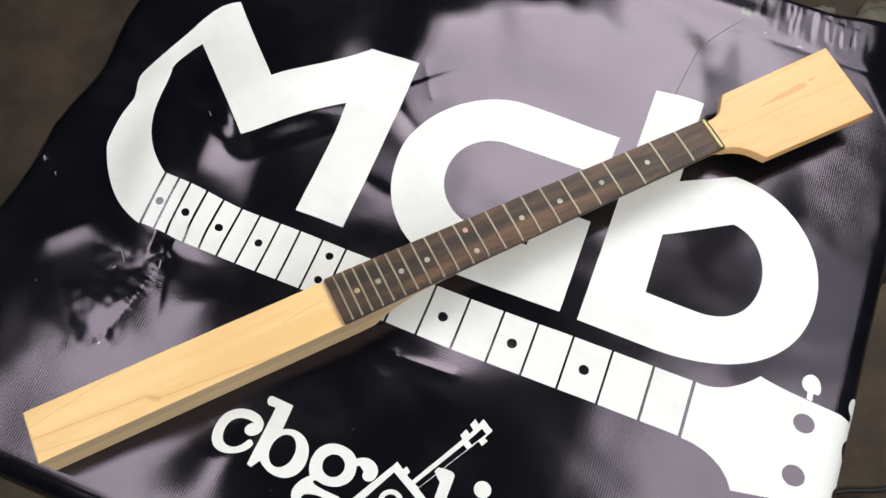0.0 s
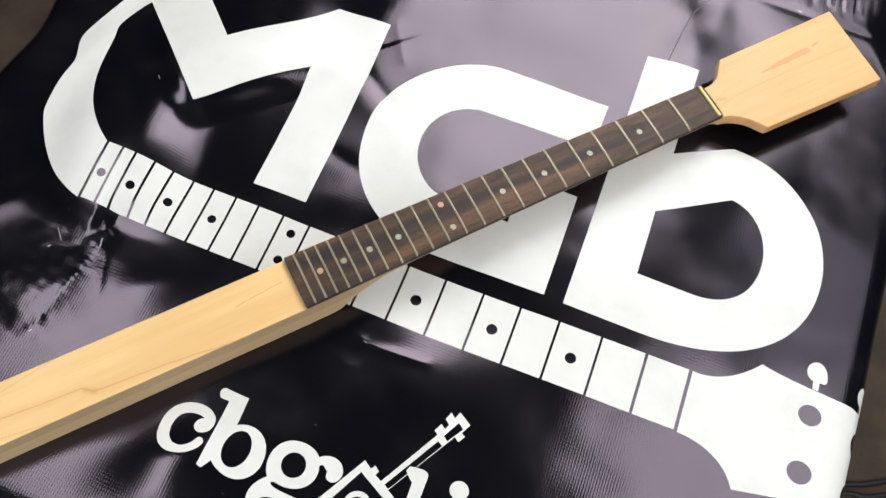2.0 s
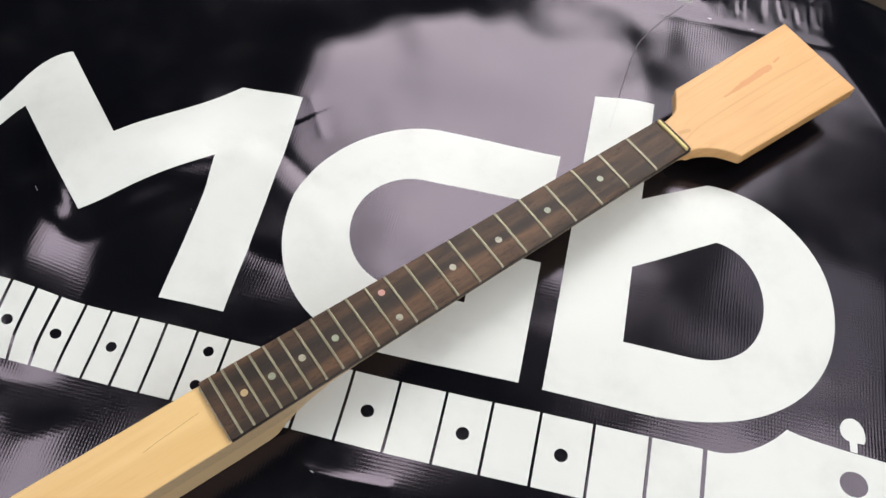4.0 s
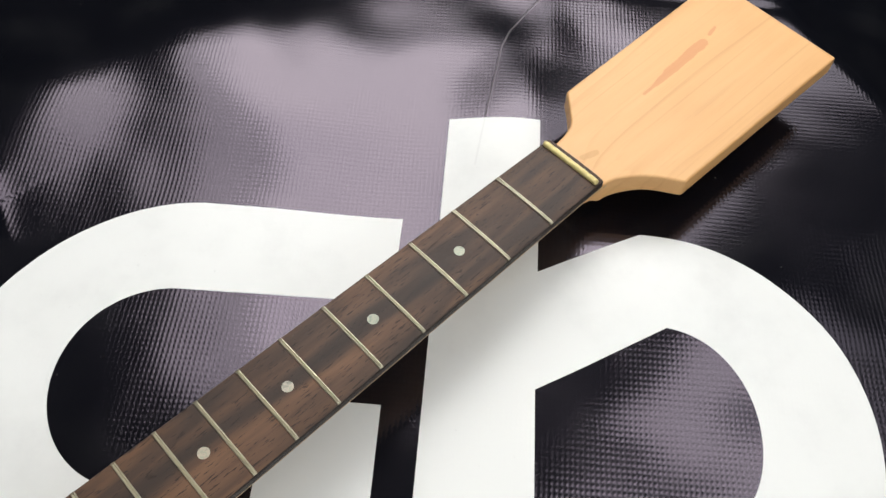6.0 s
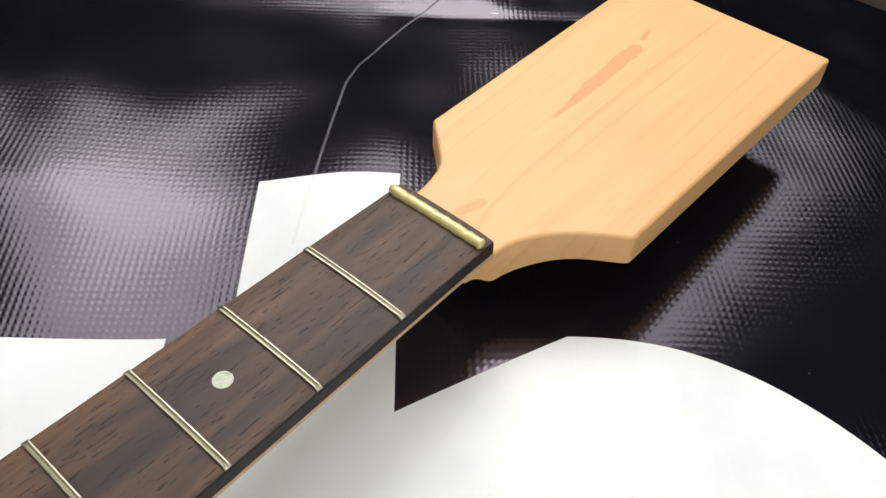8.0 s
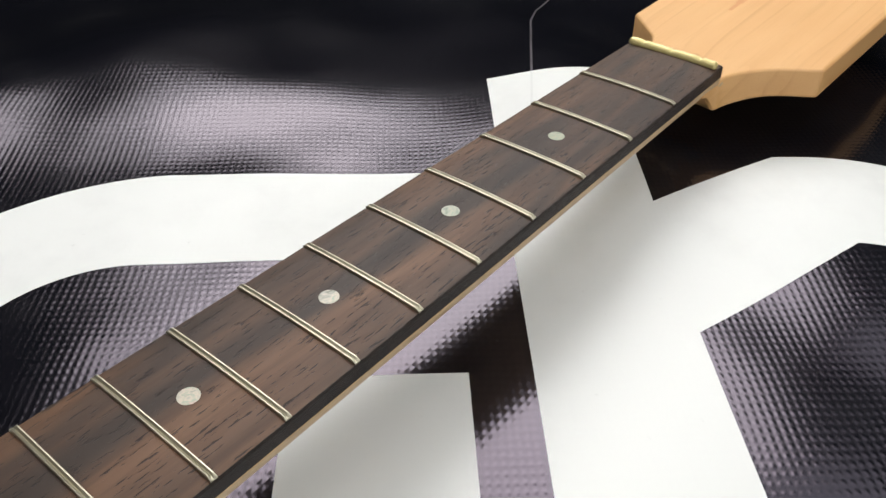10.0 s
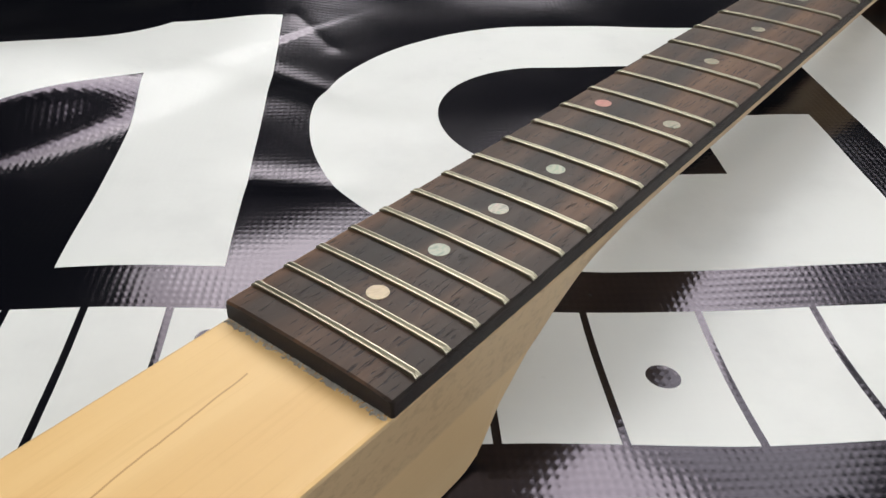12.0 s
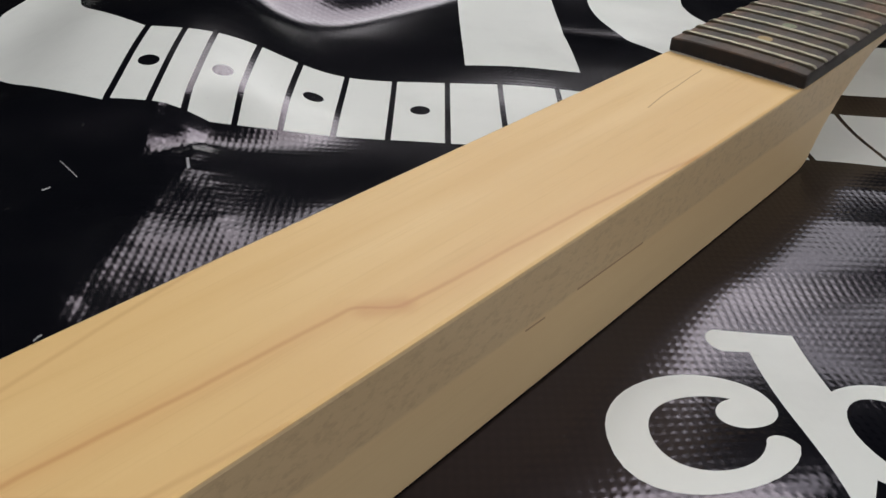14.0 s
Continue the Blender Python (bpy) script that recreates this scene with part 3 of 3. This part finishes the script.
def ellipse(cx, cy, rx, ry=None, n=28, turn=0.0):
    ry = ry or rx
    c, s_ = math.cos(radians(turn)), math.sin(radians(turn))
    out = []
    for k in range(n):
        a, b = rx * math.cos(2 * math.pi * k / n), ry * math.sin(2 * math.pi * k / n)
        out.append(((cx + a * c - b * s_) / 1000, (cy + a * s_ + b * c) / 1000))
    return out


PRINT = []


def printed(name, label, *loops):
    PRINT.append((name, label, loops))


printed("printed_letter", "large angular white letter shape printed on the vinyl", outline(
    (-360, -13), (-357.5, -253), (-416.5, -254), (-419, -102), (-514, -194), (-624, -88),
    ("c", (-634, -105), (-641, -124), (-638, -138)), ("c", (-634, -150), (-634, -165), (-630, -185)), ("c", (-624, -222), (-600, -255), (-567.6, -276)),
    (-567.6, -340.5), ("c", (-605, -332), (-640, -298), (-660, -260)), ("c", (-666, -240), (-662, -215), (-660, -195)), ("c", (-662, -180), (-674, -170), (-672, -155)),
    ("c", (-668, -135), (-656, -100), (-648, -70)), ("c", (-642, -45), (-634, -18), (-612, -8)), (-514, -110), (-424, -13)))
printed("printed_letter", "large rounded white letter shape printed on the vinyl", outline(
    (-95, -12.5), (-218, -12), ("c", (-278, -14), (-336, -73), (-336, -132)), ("c", (-336, -205), (-288, -255.5), (-215, -255.5)),
    (-93, -254.5), (-94, -136), (-154, -136), (-154, -193), (-218, -193), ("c", (-250, -193), (-275, -165), (-275, -132)),
    ("c", (-275, -99), (-250, -74), (-218, -74)), (-96, -72)))
printed("printed_letter", "tall white letter shape with a round bowl printed on the vinyl", outline(
    (-72, 69), (-72, -256), (15, -257.5), ("c", (110, -257.5), (174.5, -213), (174.5, -132)), ("c", (174.5, -66), (121, -15), (50, -14.5)),
    (-11.5, -47), (-12, 70)), outline(
    (-11, -119.5), (62.5, -77.5), ("c", (90, -81), (110.5, -104), (110.5, -137)), ("c", (110.5, -173), (88, -197), (50, -197)), (-10, -196)))
FRET_LINES = [68, 23, -24, -69, -110, -150, -191, -232, -269, -306, -343, -372, -400, -425.5, -451, -474, -496, -515, -535, -549, -566]
DOTS = [(-47.5, -308.3), (-130, -308), (-212, -307.5), (-357, -291), (-357, -322), (-438, -307), (-486, -308.5), (-525, -309.5), (-557, -309)]
for k, (b, a) in enumerate(zip(FRET_LINES, FRET_LINES[1:])):
    w = 1.7 if k < 2 else 1.3
    loops = [outline((a + 1.3, -276), (b - w, -276), (b - w, -339.5), (a + 1.3, -339.5))]
    loops += [ellipse(x, y, 5.7 if k < 9 else 4.6) for x, y in DOTS if a < x < b]
    printed("printed_panel", "white printed fretboard cell", *loops)
printed("printed_headstock", "white printed headstock shape with dark peg holes", outline(
    (70, -276), ("c", (95, -278), (118, -262), (134, -243)), ("c", (150, -248), (180, -250), (225, -253)), (330, -266), (330, -340),
    ("c", (260, -345), (200, -362), (131, -374)), ("c", (120, -351), (95, -340.5), (70, -340.5))),
    ellipse(188.5, -277, 11.5, 10.5), ellipse(189, -335, 12, 11), ellipse(247, -285, 11.5), ellipse(247, -338, 12))
for cx, cy in ((188, -230), (243, -236)):
    printed("printed_peg", "white printed tuning peg shape", outline(
        (cx - 2, cy - 19.5), (cx - 2.5, cy - 11), ("c", (cx - 14, cy - 9), (cx - 12, cy + 9), (cx, cy + 10)), ("c", (cx + 11, cy + 9), (cx + 13, cy - 8), (cx + 9, cy - 11)), (cx + 4, cy - 11), (cx + 4, cy - 20)))
printed("printed_mark", "small white round printed letter shape", outline(
    (-340, -515), ("c", (-345, -534), (-386, -545), (-386, -508)), ("c", (-386, -482), (-352, -475), (-341, -489)), ("c", (-336, -498), (-341, -507), (-350, -507)),
    ("c", (-358, -506), (-358, -496), (-350, -493)), ("c", (-358, -490), (-375, -492), (-375, -508)), ("c", (-375, -527), (-355, -530), (-348, -514)), ("c", (-347, -509), (-341, -509), (-340, -515))))
printed("printed_mark", "small white printed letter shape with a serif", outline(
    (-345, -470), ("c", (-351, -467), (-349, -458), (-342, -460)), (-321, -461), (-320, -488), ("c", (-306, -478), (-283, -486), (-283, -511)), ("c", (-283, -531), (-305, -542), (-326, -526)),
    (-331, -535), (-336, -534), (-337, -470)), ellipse(-310, -508, 12.5, 17.5))
printed("printed_mark", "small white looped printed letter shape", outline(
    (-237, -487), ("c", (-228, -478), (-211, -482), (-211, -495)), ("c", (-212, -507), (-227, -506), (-225, -496)), (-231, -492), (-234, -494),
    ("c", (-228, -508), (-238, -522), (-257, -523)), (-267, -522), ("c", (-273, -526), (-262, -528), (-240, -528)), ("c", (-222, -530), (-222, -556), (-256, -556)),
    ("c", (-290, -556), (-290, -534), (-274, -520)), ("c", (-286, -505), (-280, -480), (-256, -480)), ("c", (-248, -480), (-242, -482), (-237, -487))),
    ellipse(-256, -502, 11.5, 11.5), ellipse(-256, -542, 17, 7))
printed("printed_mark", "small white printed outline of a box guitar", outline(
    (-226, -526), (-197, -474), (-189, -479), (-186, -475), (-181, -479), (-183, -483), (-176, -486), (-143, -428), (-147, -425), (-143, -417), (-138, -420),
    (-136, -415), (-141, -411), (-138, -403), (-133, -407), (-130, -400), (-117, -408), (-122, -418), (-118, -420), (-122, -427), (-127, -424), (-167, -491),
    (-146, -503), (-170, -548)),
    outline((-217, -526), (-196, -485), (-156, -506), (-176, -543)),
    outline((-172, -488), (-140, -433), (-135, -436), (-167, -490)), outline((-137, -427), (-128, -410), (-122, -414), (-132, -430)))
printed("printed_mark", "small white printed sound hole ring", ellipse(-188, -514, 13, 13), ellipse(-188, -514, 8, 8))
printed("printed_mark", "small white printed letter stroke", outline((-158, -469), (-156, -464), ("c", (-148, -463), (-137, -460), (-137, -468)), (-137, -506), (-148, -506), (-149, -477), (-153, -474)))
printed("printed_mark", "small white printed dot", ellipse(-106, -468, 9, 8.5))


def inside(px, py, loop):
    q = np.array(loop)
    res = np.zeros(len(px), bool)
    for (x0, y0), (x1, y1) in zip(q, np.roll(q, -1, 0)):
        if y0 == y1:
            continue
        cross = ((y0 > py) != (y1 > py)) & (px < (x1 - x0) * (py - y0) / (y1 - y0) + x0)
        res ^= cross
    return res


def dense(loop, step=0.004):
    out = []
    for a, b in zip(loop, loop[1:] + loop[:1]):
        n = max(1, int(math.dist(a, b) / step))
        out += [(a[0] + (b[0] - a[0]) * k / n, a[1] + (b[1] - a[1]) * k / n) for k in range(n)]
    return out


FINE = [(-0.60, -0.455, -0.510, -0.340), (-0.365, -0.295, -0.15, 0.02), (0.0, 0.19, 0.20, 0.29), (-0.32, -0.17, -0.41, -0.35), (-0.75, -0.69, -0.35, -0.24)]


def build_banner():
    from mathutils import geometry
    step = 0.005
    xs, ys = np.arange(S0 - HANG, S1 + HANG, step), np.arange(T0 - HANG, T1 + HANG, step)
    loops = [[dense(lp) for lp in item[2]] for item in PRINT]
    keep = np.ones((len(xs), len(ys)), bool)
    for item in loops:
        for lp in item:
            for px, py in lp:
                i, j = int(round((px - xs[0]) / step)), int(round((py - ys[0]) / step))
                if 0 <= i < len(xs) and 0 <= j < len(ys) and math.hypot(px - xs[i], py - ys[j]) < 0.0022:
                    keep[i, j] = False
    gx, gy = np.meshgrid(xs, ys, indexing="ij")
    pts = list(zip(gx[keep].tolist(), gy[keep].tolist()))
    line = np.array([q for item in loops for lp in item for q in lp])
    for a0, a1, b0, b1 in FINE:  # a closer net where the cloth is crumpled
        fx, fy = np.meshgrid(np.arange(a0, a1, 0.0022) + 0.0007, np.arange(b0, b1, 0.0022) + 0.0009, indexing="ij")
        near = line[(line[:, 0] > a0 - 0.01) & (line[:, 0] < a1 + 0.01) & (line[:, 1] > b0 - 0.01) & (line[:, 1] < b1 + 0.01)]
        f = np.stack([fx.ravel(), fy.ravel()], 1)
        far = np.ones(len(f), bool)
        for q in near:
            far &= np.hypot(f[:, 0] - q[0], f[:, 1] - q[1]) > 0.0015
        pts += [tuple(q) for q in f[far].tolist()]
    edges = []
    for item in loops:
        for lp in item:
            n0 = len(pts)
            pts += lp
            edges += [(n0 + k, n0 + (k + 1) % len(lp)) for k in range(len(lp))]
    verts, _, faces, *_ = geometry.delaunay_2d_cdt([Vector(p) for p in pts], edges, [], 0, 1e-6)
    v2 = np.array([tuple(v) for v in verts])
    tri = np.array([f for f in faces if len(f) == 3])
    mid = v2[tri].mean(1)
    owner = np.full(len(tri), -1)
    for k, item in enumerate(PRINT):
        box = np.array(item[2][0])
        near = np.where((mid[:, 0] > box[:, 0].min()) & (mid[:, 0] < box[:, 0].max()) & (mid[:, 1] > box[:, 1].min()) & (mid[:, 1] < box[:, 1].max()))[0]
        hit = np.zeros(len(near), bool)
        for lp in item[2]:
            hit ^= inside(mid[near, 0], mid[near, 1], lp)
        owner[near[hit]] = k
    place = cloth_place(v2[:, 0], v2[:, 1])
    fn = np.cross(place[tri[:, 1]] - place[tri[:, 0]], place[tri[:, 2]] - place[tri[:, 0]])
    normal = np.zeros_like(place)
    for c in range(3):
        np.add.at(normal, tri[:, c], fn)
    normal /= np.maximum(np.linalg.norm(normal, axis=1, keepdims=True), 1e-12)

    def sheet(name, rows, material, parent, label=""):
        used, flat = np.unique(tri[rows], return_inverse=True)
        me = bpy.data.meshes.new(name)
        me.from_pydata(place[used].tolist(), [], flat.reshape(-1, 3).tolist())
        lay = me.uv_layers.new(name="cloth")
        idx = np.empty(len(me.loops), int)
        me.loops.foreach_get("vertex_index", idx)
        lay.data.foreach_set("uv", v2[used][idx].astype(np.float32).ravel())
        me.shade_smooth()
        me.normals_split_custom_set_from_vertices(normal[used].tolist())
        me.materials.append(material)
        ob = new(name, me)
        ob.parent = parent
        return tagged(ob, label) if label else ob

    banner = new("banner")
    banner.matrix_world = pose(0, 0, 0, 0, 0, TURN)
    tagged(banner, "glossy black vinyl banner with large white printing draped over a table", "banner")
    sheet("sheet", np.where(owner < 0)[0], BLACK, banner, "creased glossy black vinyl")
    for k, (name, label, _) in enumerate(PRINT):
        sheet(name, np.where(owner == k)[0], WHITE, banner, label)
    return banner


build_banner()


# ---- table under the banner ----
def build_table():
    table = new("table")
    table.matrix_world = pose(0, 0, 0, 0, 0, TURN)
    tagged(table, "square wooden work table hidden under the banner", "table")
    part("tabletop", box_bm(S0 + 0.002, S1 - 0.075, T0 - 0.018, T1 - 0.004, -0.050, -0.018, 0.004), TABLE_WOOD, table)
    for x in (S0 + 0.05, S1 - 0.12):
        for y in (T0 + 0.05, T1 - 0.05):
            part("leg", box_bm(x - 0.03, x + 0.03, y - 0.03, y + 0.03, FLOOR_Z, -0.050, 0.003), TABLE_WOOD, table)


build_table()

# ---- guitar neck: x along it with the nut at 0, lying on the banner ----
SCALE, TOP, BOARD = 0.648, 0.050, 0.044
END_X, HEEL_X, BLOCK_X = -0.4755, -0.445, -0.797


def fret_x(n):
    return -SCALE * (1 - 2 ** (-n / 12))


def half_width(x):
    return 0.0212 + (0.0276 - 0.0212) * min(max((0.008 - x) / (0.008 - END_X), 0), 1)


def ease(a, b, u):
    u = min(max(u, 0), 1)
    return a + (b - a) * u * u * (3 - 2 * u)


def curve(table, x):
    for (x0, a), (x1, b) in zip(table, table[1:]):
        if x <= x1:
            return a + (b - a) * max(0.0, (x - x0) / (x1 - x0))
    return table[-1][1]


SIDE_Z = [(-0.460, 0.0012), (-0.447, 0.0015), (-0.441, 0.004), (-0.437, 0.012), (-0.432, 0.022), (-0.420, 0.0315), (-0.406, 0.037), (-0.392, 0.0402), (-0.365, 0.0431), (-0.33, 0.0440), (0.0, 0.0438), (0.04, 0.038)]
DEEP_Z = [(-0.460, 0.0), (-0.450, 0.0), (-0.443, 0.0018), (-0.432, 0.010), (-0.420, 0.018), (-0.400, 0.0235), (-0.370, 0.0255), (0.0, 0.0275), (0.024, 0.0272), (0.046, 0.030)]


def shaft_bm():
    xs = [BLOCK_X, BLOCK_X + 0.001, BLOCK_X + 0.004] + list(np.linspace(-0.78, -0.465, 30)) + list(np.linspace(-0.46, -0.36, 40)) + list(np.linspace(-0.35, 0.008, 34)) + [0.0085, 0.016, 0.024, 0.032, 0.040, 0.046]
    rings = []
    for x in xs:
        w = half_width(x) - 0.0008 * (x > 0.0082)
        e = 0.0010 if x <= BLOCK_X else 0.0042 * (x > 0.0082)
        zs, zb = curve(SIDE_Z, x), curve(DEEP_Z, x)
        r = 0.0011
        w -= e
        w -= 0.0 if e < 0.002 else -0.0042
        ring = [(x, w - r, BOARD - e), (x, w - r * 0.3, BOARD - e - r * 0.3), (x, w, BOARD - e - r)]
        power = ease(6.0, 1.75, (x + 0.45) / 0.07)
        n = 13
        for k in range(n + 1):
            a = math.pi * k / n
            cx, sx = math.cos(a), math.sin(a)
            ring.append((x, w * math.copysign(abs(cx) ** (2 / power), cx), zs + (e if e < 0.002 else -0.004) - (zs - zb) * abs(sx) ** (2 / power)))
        ring += [(x, -w, BOARD - e - r), (x, -w + r * 0.3, BOARD - e - r * 0.3), (x, -w + r, BOARD - e)]
        rings.append(ring)
    return loft_bm(rings)


def headstock_bm():
    near = spline([(-0.006, -0.0206, 0), (0.006, -0.0206, 0), (0.015, -0.0205, 0), (0.0245, -0.0245, 0), (0.037, -0.0345, 0), (0.0490, -0.0515, 0)], 6)
    far = spline([(0.0515, 0.0445, 0), (0.0395, 0.0310, 0), (0.032, 0.0242, 0), (0.020, 0.0208, 0), (0.006, 0.0205, 0), (-0.006, 0.0205, 0)], 6)
    loop = [(p.x, p.y) for p in near] + [(0.2055, -0.0550), (0.2105, 0.0468)] + [(p.x, p.y) for p in far]
    bm = bmesh.new()
    top = bm.faces.new([bm.verts.new((x, y, 0.0408)) for x, y in loop])
    low = bmesh.ops.extrude_face_region(bm, geom=[top])
    for v in low["geom"]:
        if isinstance(v, bmesh.types.BMVert):
            v.co.z = 0.0270
    bmesh.ops.recalc_face_normals(bm, faces=bm.faces[:])
    rim = [e for e in bm.edges if len(e.link_faces) == 2 and abs(e.link_faces[0].normal.z - e.link_faces[1].normal.z) > 0.5]
    rim += [e for e in bm.edges if abs(e.verts[0].co.z - e.verts[1].co.z) > 0.01 and e.calc_face_angle() > 0.6]
    bmesh.ops.bevel(bm, geom=rim, offset=0.0014, segments=4, profile=0.5, affect="EDGES")
    flat = [f for f in bm.faces if abs(f.normal.z) > 0.999 and len(f.verts) > 8]
    bmesh.ops.inset_individual(bm, faces=flat, thickness=0.0004)
    for v in bm.verts:
        if v.co.z < 0.034:
            v.co.z += 0.0118 * (1 - ease(0, 1, (v.co.x + 0.005) / 0.019)) * (0.0408 - v.co.z) / 0.0138 - 0.0022 * math.exp(-(((v.co.x - 0.016) / 0.014) ** 2))
    return bm


def weighted_normals(me):
    """Shade flat faces flat and only the rounded edges round."""
    ns = [Vector() for _ in me.vertices]
    for p in me.polygons:
        for v in p.vertices:
            ns[v] += p.normal * p.area
    me.normals_split_custom_set_from_vertices([n.normalized() for n in ns])


def board_bm():
    """Fingerboard: a thin slab with a slight arch and eased edges."""
    rings = []
    for x in [END_X, END_X + 0.0006] + list(np.linspace(-0.46, 0.0, 24)) + [0.0074, 0.008]:
        w = half_width(x) + 0.0002
        e = 0.0005 if x in (END_X, 0.008) else 0.0
        ring = [(x, -w + e, BOARD), (x, -w + e, TOP - 0.0016 - e), (x, -w + 0.0005 + e, TOP - 0.0009 - e)]
        for k in range(1, 10):
            y = (-w + 0.001) + (2 * w - 0.002) * k / 10
            ring.append((x, y, TOP - 0.0006 * (y / w) ** 2 - e))
        ring += [(x, w - 0.0005 - e, TOP - 0.0009 - e), (x, w - e, TOP - 0.0016 - e), (x, w - e, BOARD)]
        rings.append(ring)
    return loft_bm(rings)


def fret_bm(x):
    """A crowned wire with bevelled ends, following the arch; a groove is added to split its highlight."""
    w = half_width(x) - 0.0002
    rings = []
    for k in range(13):
        y = -w + 2 * w * k / 12
        lift = 0.0010 if 0 < k < 12 else 0.0003
        if k in (1, 11):
            y = math.copysign(w - 0.0012, y)
        z = TOP - 0.0006 * (y / w) ** 2
        half = [(-0.00108, -0.0003), (-0.00104, 0.50), (-0.00088, 0.92), (-0.00058, 0.95), (0.0, 0.45), (0.00058, 0.95), (0.00088, 0.92), (0.00104, 0.50), (0.00108, -0.0003)]
        rings.append([(x + a, y, z + (b if b < 0 else b * lift)) for a, b in half])
    return loft_bm(rings)


def dot_bm(x, y):
    bm = bmesh.new()
    bmesh.ops.create_cone(bm, cap_ends=True, segments=32, radius1=0.0031, radius2=0.0030, depth=0.0012)
    bmesh.ops.translate(bm, verts=bm.verts[:], vec=(0, 0, -0.0006 + 0.00008))
    return bm


def build_neck():
    neck = new("guitar_neck")
    tagged(neck, "unfinished maple guitar neck blank with rosewood fretboard and paddle headstock", "guitar neck")
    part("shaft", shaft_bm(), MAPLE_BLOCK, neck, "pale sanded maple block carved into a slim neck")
    head = part("headstock", headstock_bm(), MAPLE_HEAD, neck, "amber flat paddle headstock with a reddish streak", smooth=True)
    weighted_normals(head.data)
    board = part("fretboard", board_bm(), ROSEWOOD, neck, "streaked brown rosewood fretboard with dark stained and shaded edges")
    board.data.materials.append(EDGE)
    for p in board.data.polygons:
        p.material_index = int(p.normal.z < 0.6)
    for n in range(1, 23):
        part("fret", fret_bm(fret_x(n)), NICKEL, board)
    for n in (3, 5, 7, 9, 12, 15, 17, 19, 21):
        x = (fret_x(n) + fret_x(n - 1)) / 2
        for y in ((0.0135, -0.0135) if n == 12 else (0.0,)):
            d = part("inlay_dot", dot_bm(x, y), PINK_PEARL if y > 0 else {5: GREEN_PEARL, 19: GREEN_PEARL, 21: YELLOW_PEARL}.get(n, PEARL), board)
            d.location = (x, y, TOP - 0.0006 * (y / half_width(x)) ** 2)
    rings = []
    for k in range(41):
        y = -0.0205 + 0.041 * k / 40
        notch = 0.0007 if k in (7, 20, 33) else 0.0
        end = 0.0006 if k in (0, 40) else 0.0
        r = 0.0019 - end + 0.0002 * math.sin(k * 1.9) * math.sin(k * 0.7)
        rings.append([(0.0026 + r * math.cos(a), y, TOP + 0.0006 + (r - notch * (math.sin(a) > 0.3)) * math.sin(a)) for a in [2 * math.pi * j / 14 for j in range(14)]])
    part("nut", loft_bm(rings), NUT, neck, "yellow brass rod nut with small string notches", smooth=True)
    rng = random.Random(4)
    bm = bmesh.new()
    for k in range(420):
        y = rng.uniform(-0.0266, 0.0266)
        r = rng.uniform(0.00010, 0.00034)
        m = Matrix.Translation((END_X - 0.0016 * rng.random() ** 2, y, BOARD + r * 0.2)) @ Matrix.Diagonal((r * rng.uniform(0.8, 2.6), r * rng.uniform(0.8, 1.8), r * 0.8, 1))
        bmesh.ops.create_icosphere(bm, subdivisions=1, radius=1.0, matrix=m)
    part("glue_line", bm, GLUE, neck, "ragged dried glue along the fretboard end")


build_neck()

# ---- things on the floor ----
for pts in ([(0.16, -0.44, 0), (0.30, -0.475, 0), (0.39, -0.512, 0), (0.62, -0.56, 0), (1.0, -0.52, 0)], [(0.15, -0.455, 0), (0.30, -0.492, 0), (0.385, -0.535, 0), (0.7, -0.60, 0), (1.1, -0.66, 0)]):
    c = part("cable", tube_bm([(p.x, p.y, FLOOR_Z + 0.005) for p in spline(pts, 8)], 0.005), CABLE, smooth=True)
    tagged(c, "thin black cable lying on the concrete floor", "cable", "cables on the floor")


def stone_bm(rng, radius):
    bm = bmesh.new()
    bmesh.ops.create_icosphere(bm, subdivisions=4, radius=1.0)
    off = rng.uniform(0, 50)
    for v in bm.verts:
        k = 1 + 0.35 * noise.noise(v.co * 1.6 + Vector((off, 0, 0))) + 0.18 * noise.noise(v.co * 5 + Vector((0, off, 0)))
        v.co = Vector((v.co.x * radius * 1.3, v.co.y * radius, max(v.co.z, -0.2) * radius * 0.45)) * k
    low = min(v.co.z for v in bm.verts)
    for v in bm.verts:
        v.co.z -= low
    return bm


rng = random.Random(11)
for x, y, r in ((1.07, 0.36, 0.075), (0.97, 0.47, 0.022)):
    st = part("rubble_lump", stone_bm(rng, r), STONE, smooth=True)
    st.location = (x, y, FLOOR_Z)
    tagged(st, "pale crumbly concrete lump on the brown floor", "rubble", "rubble on the floor")
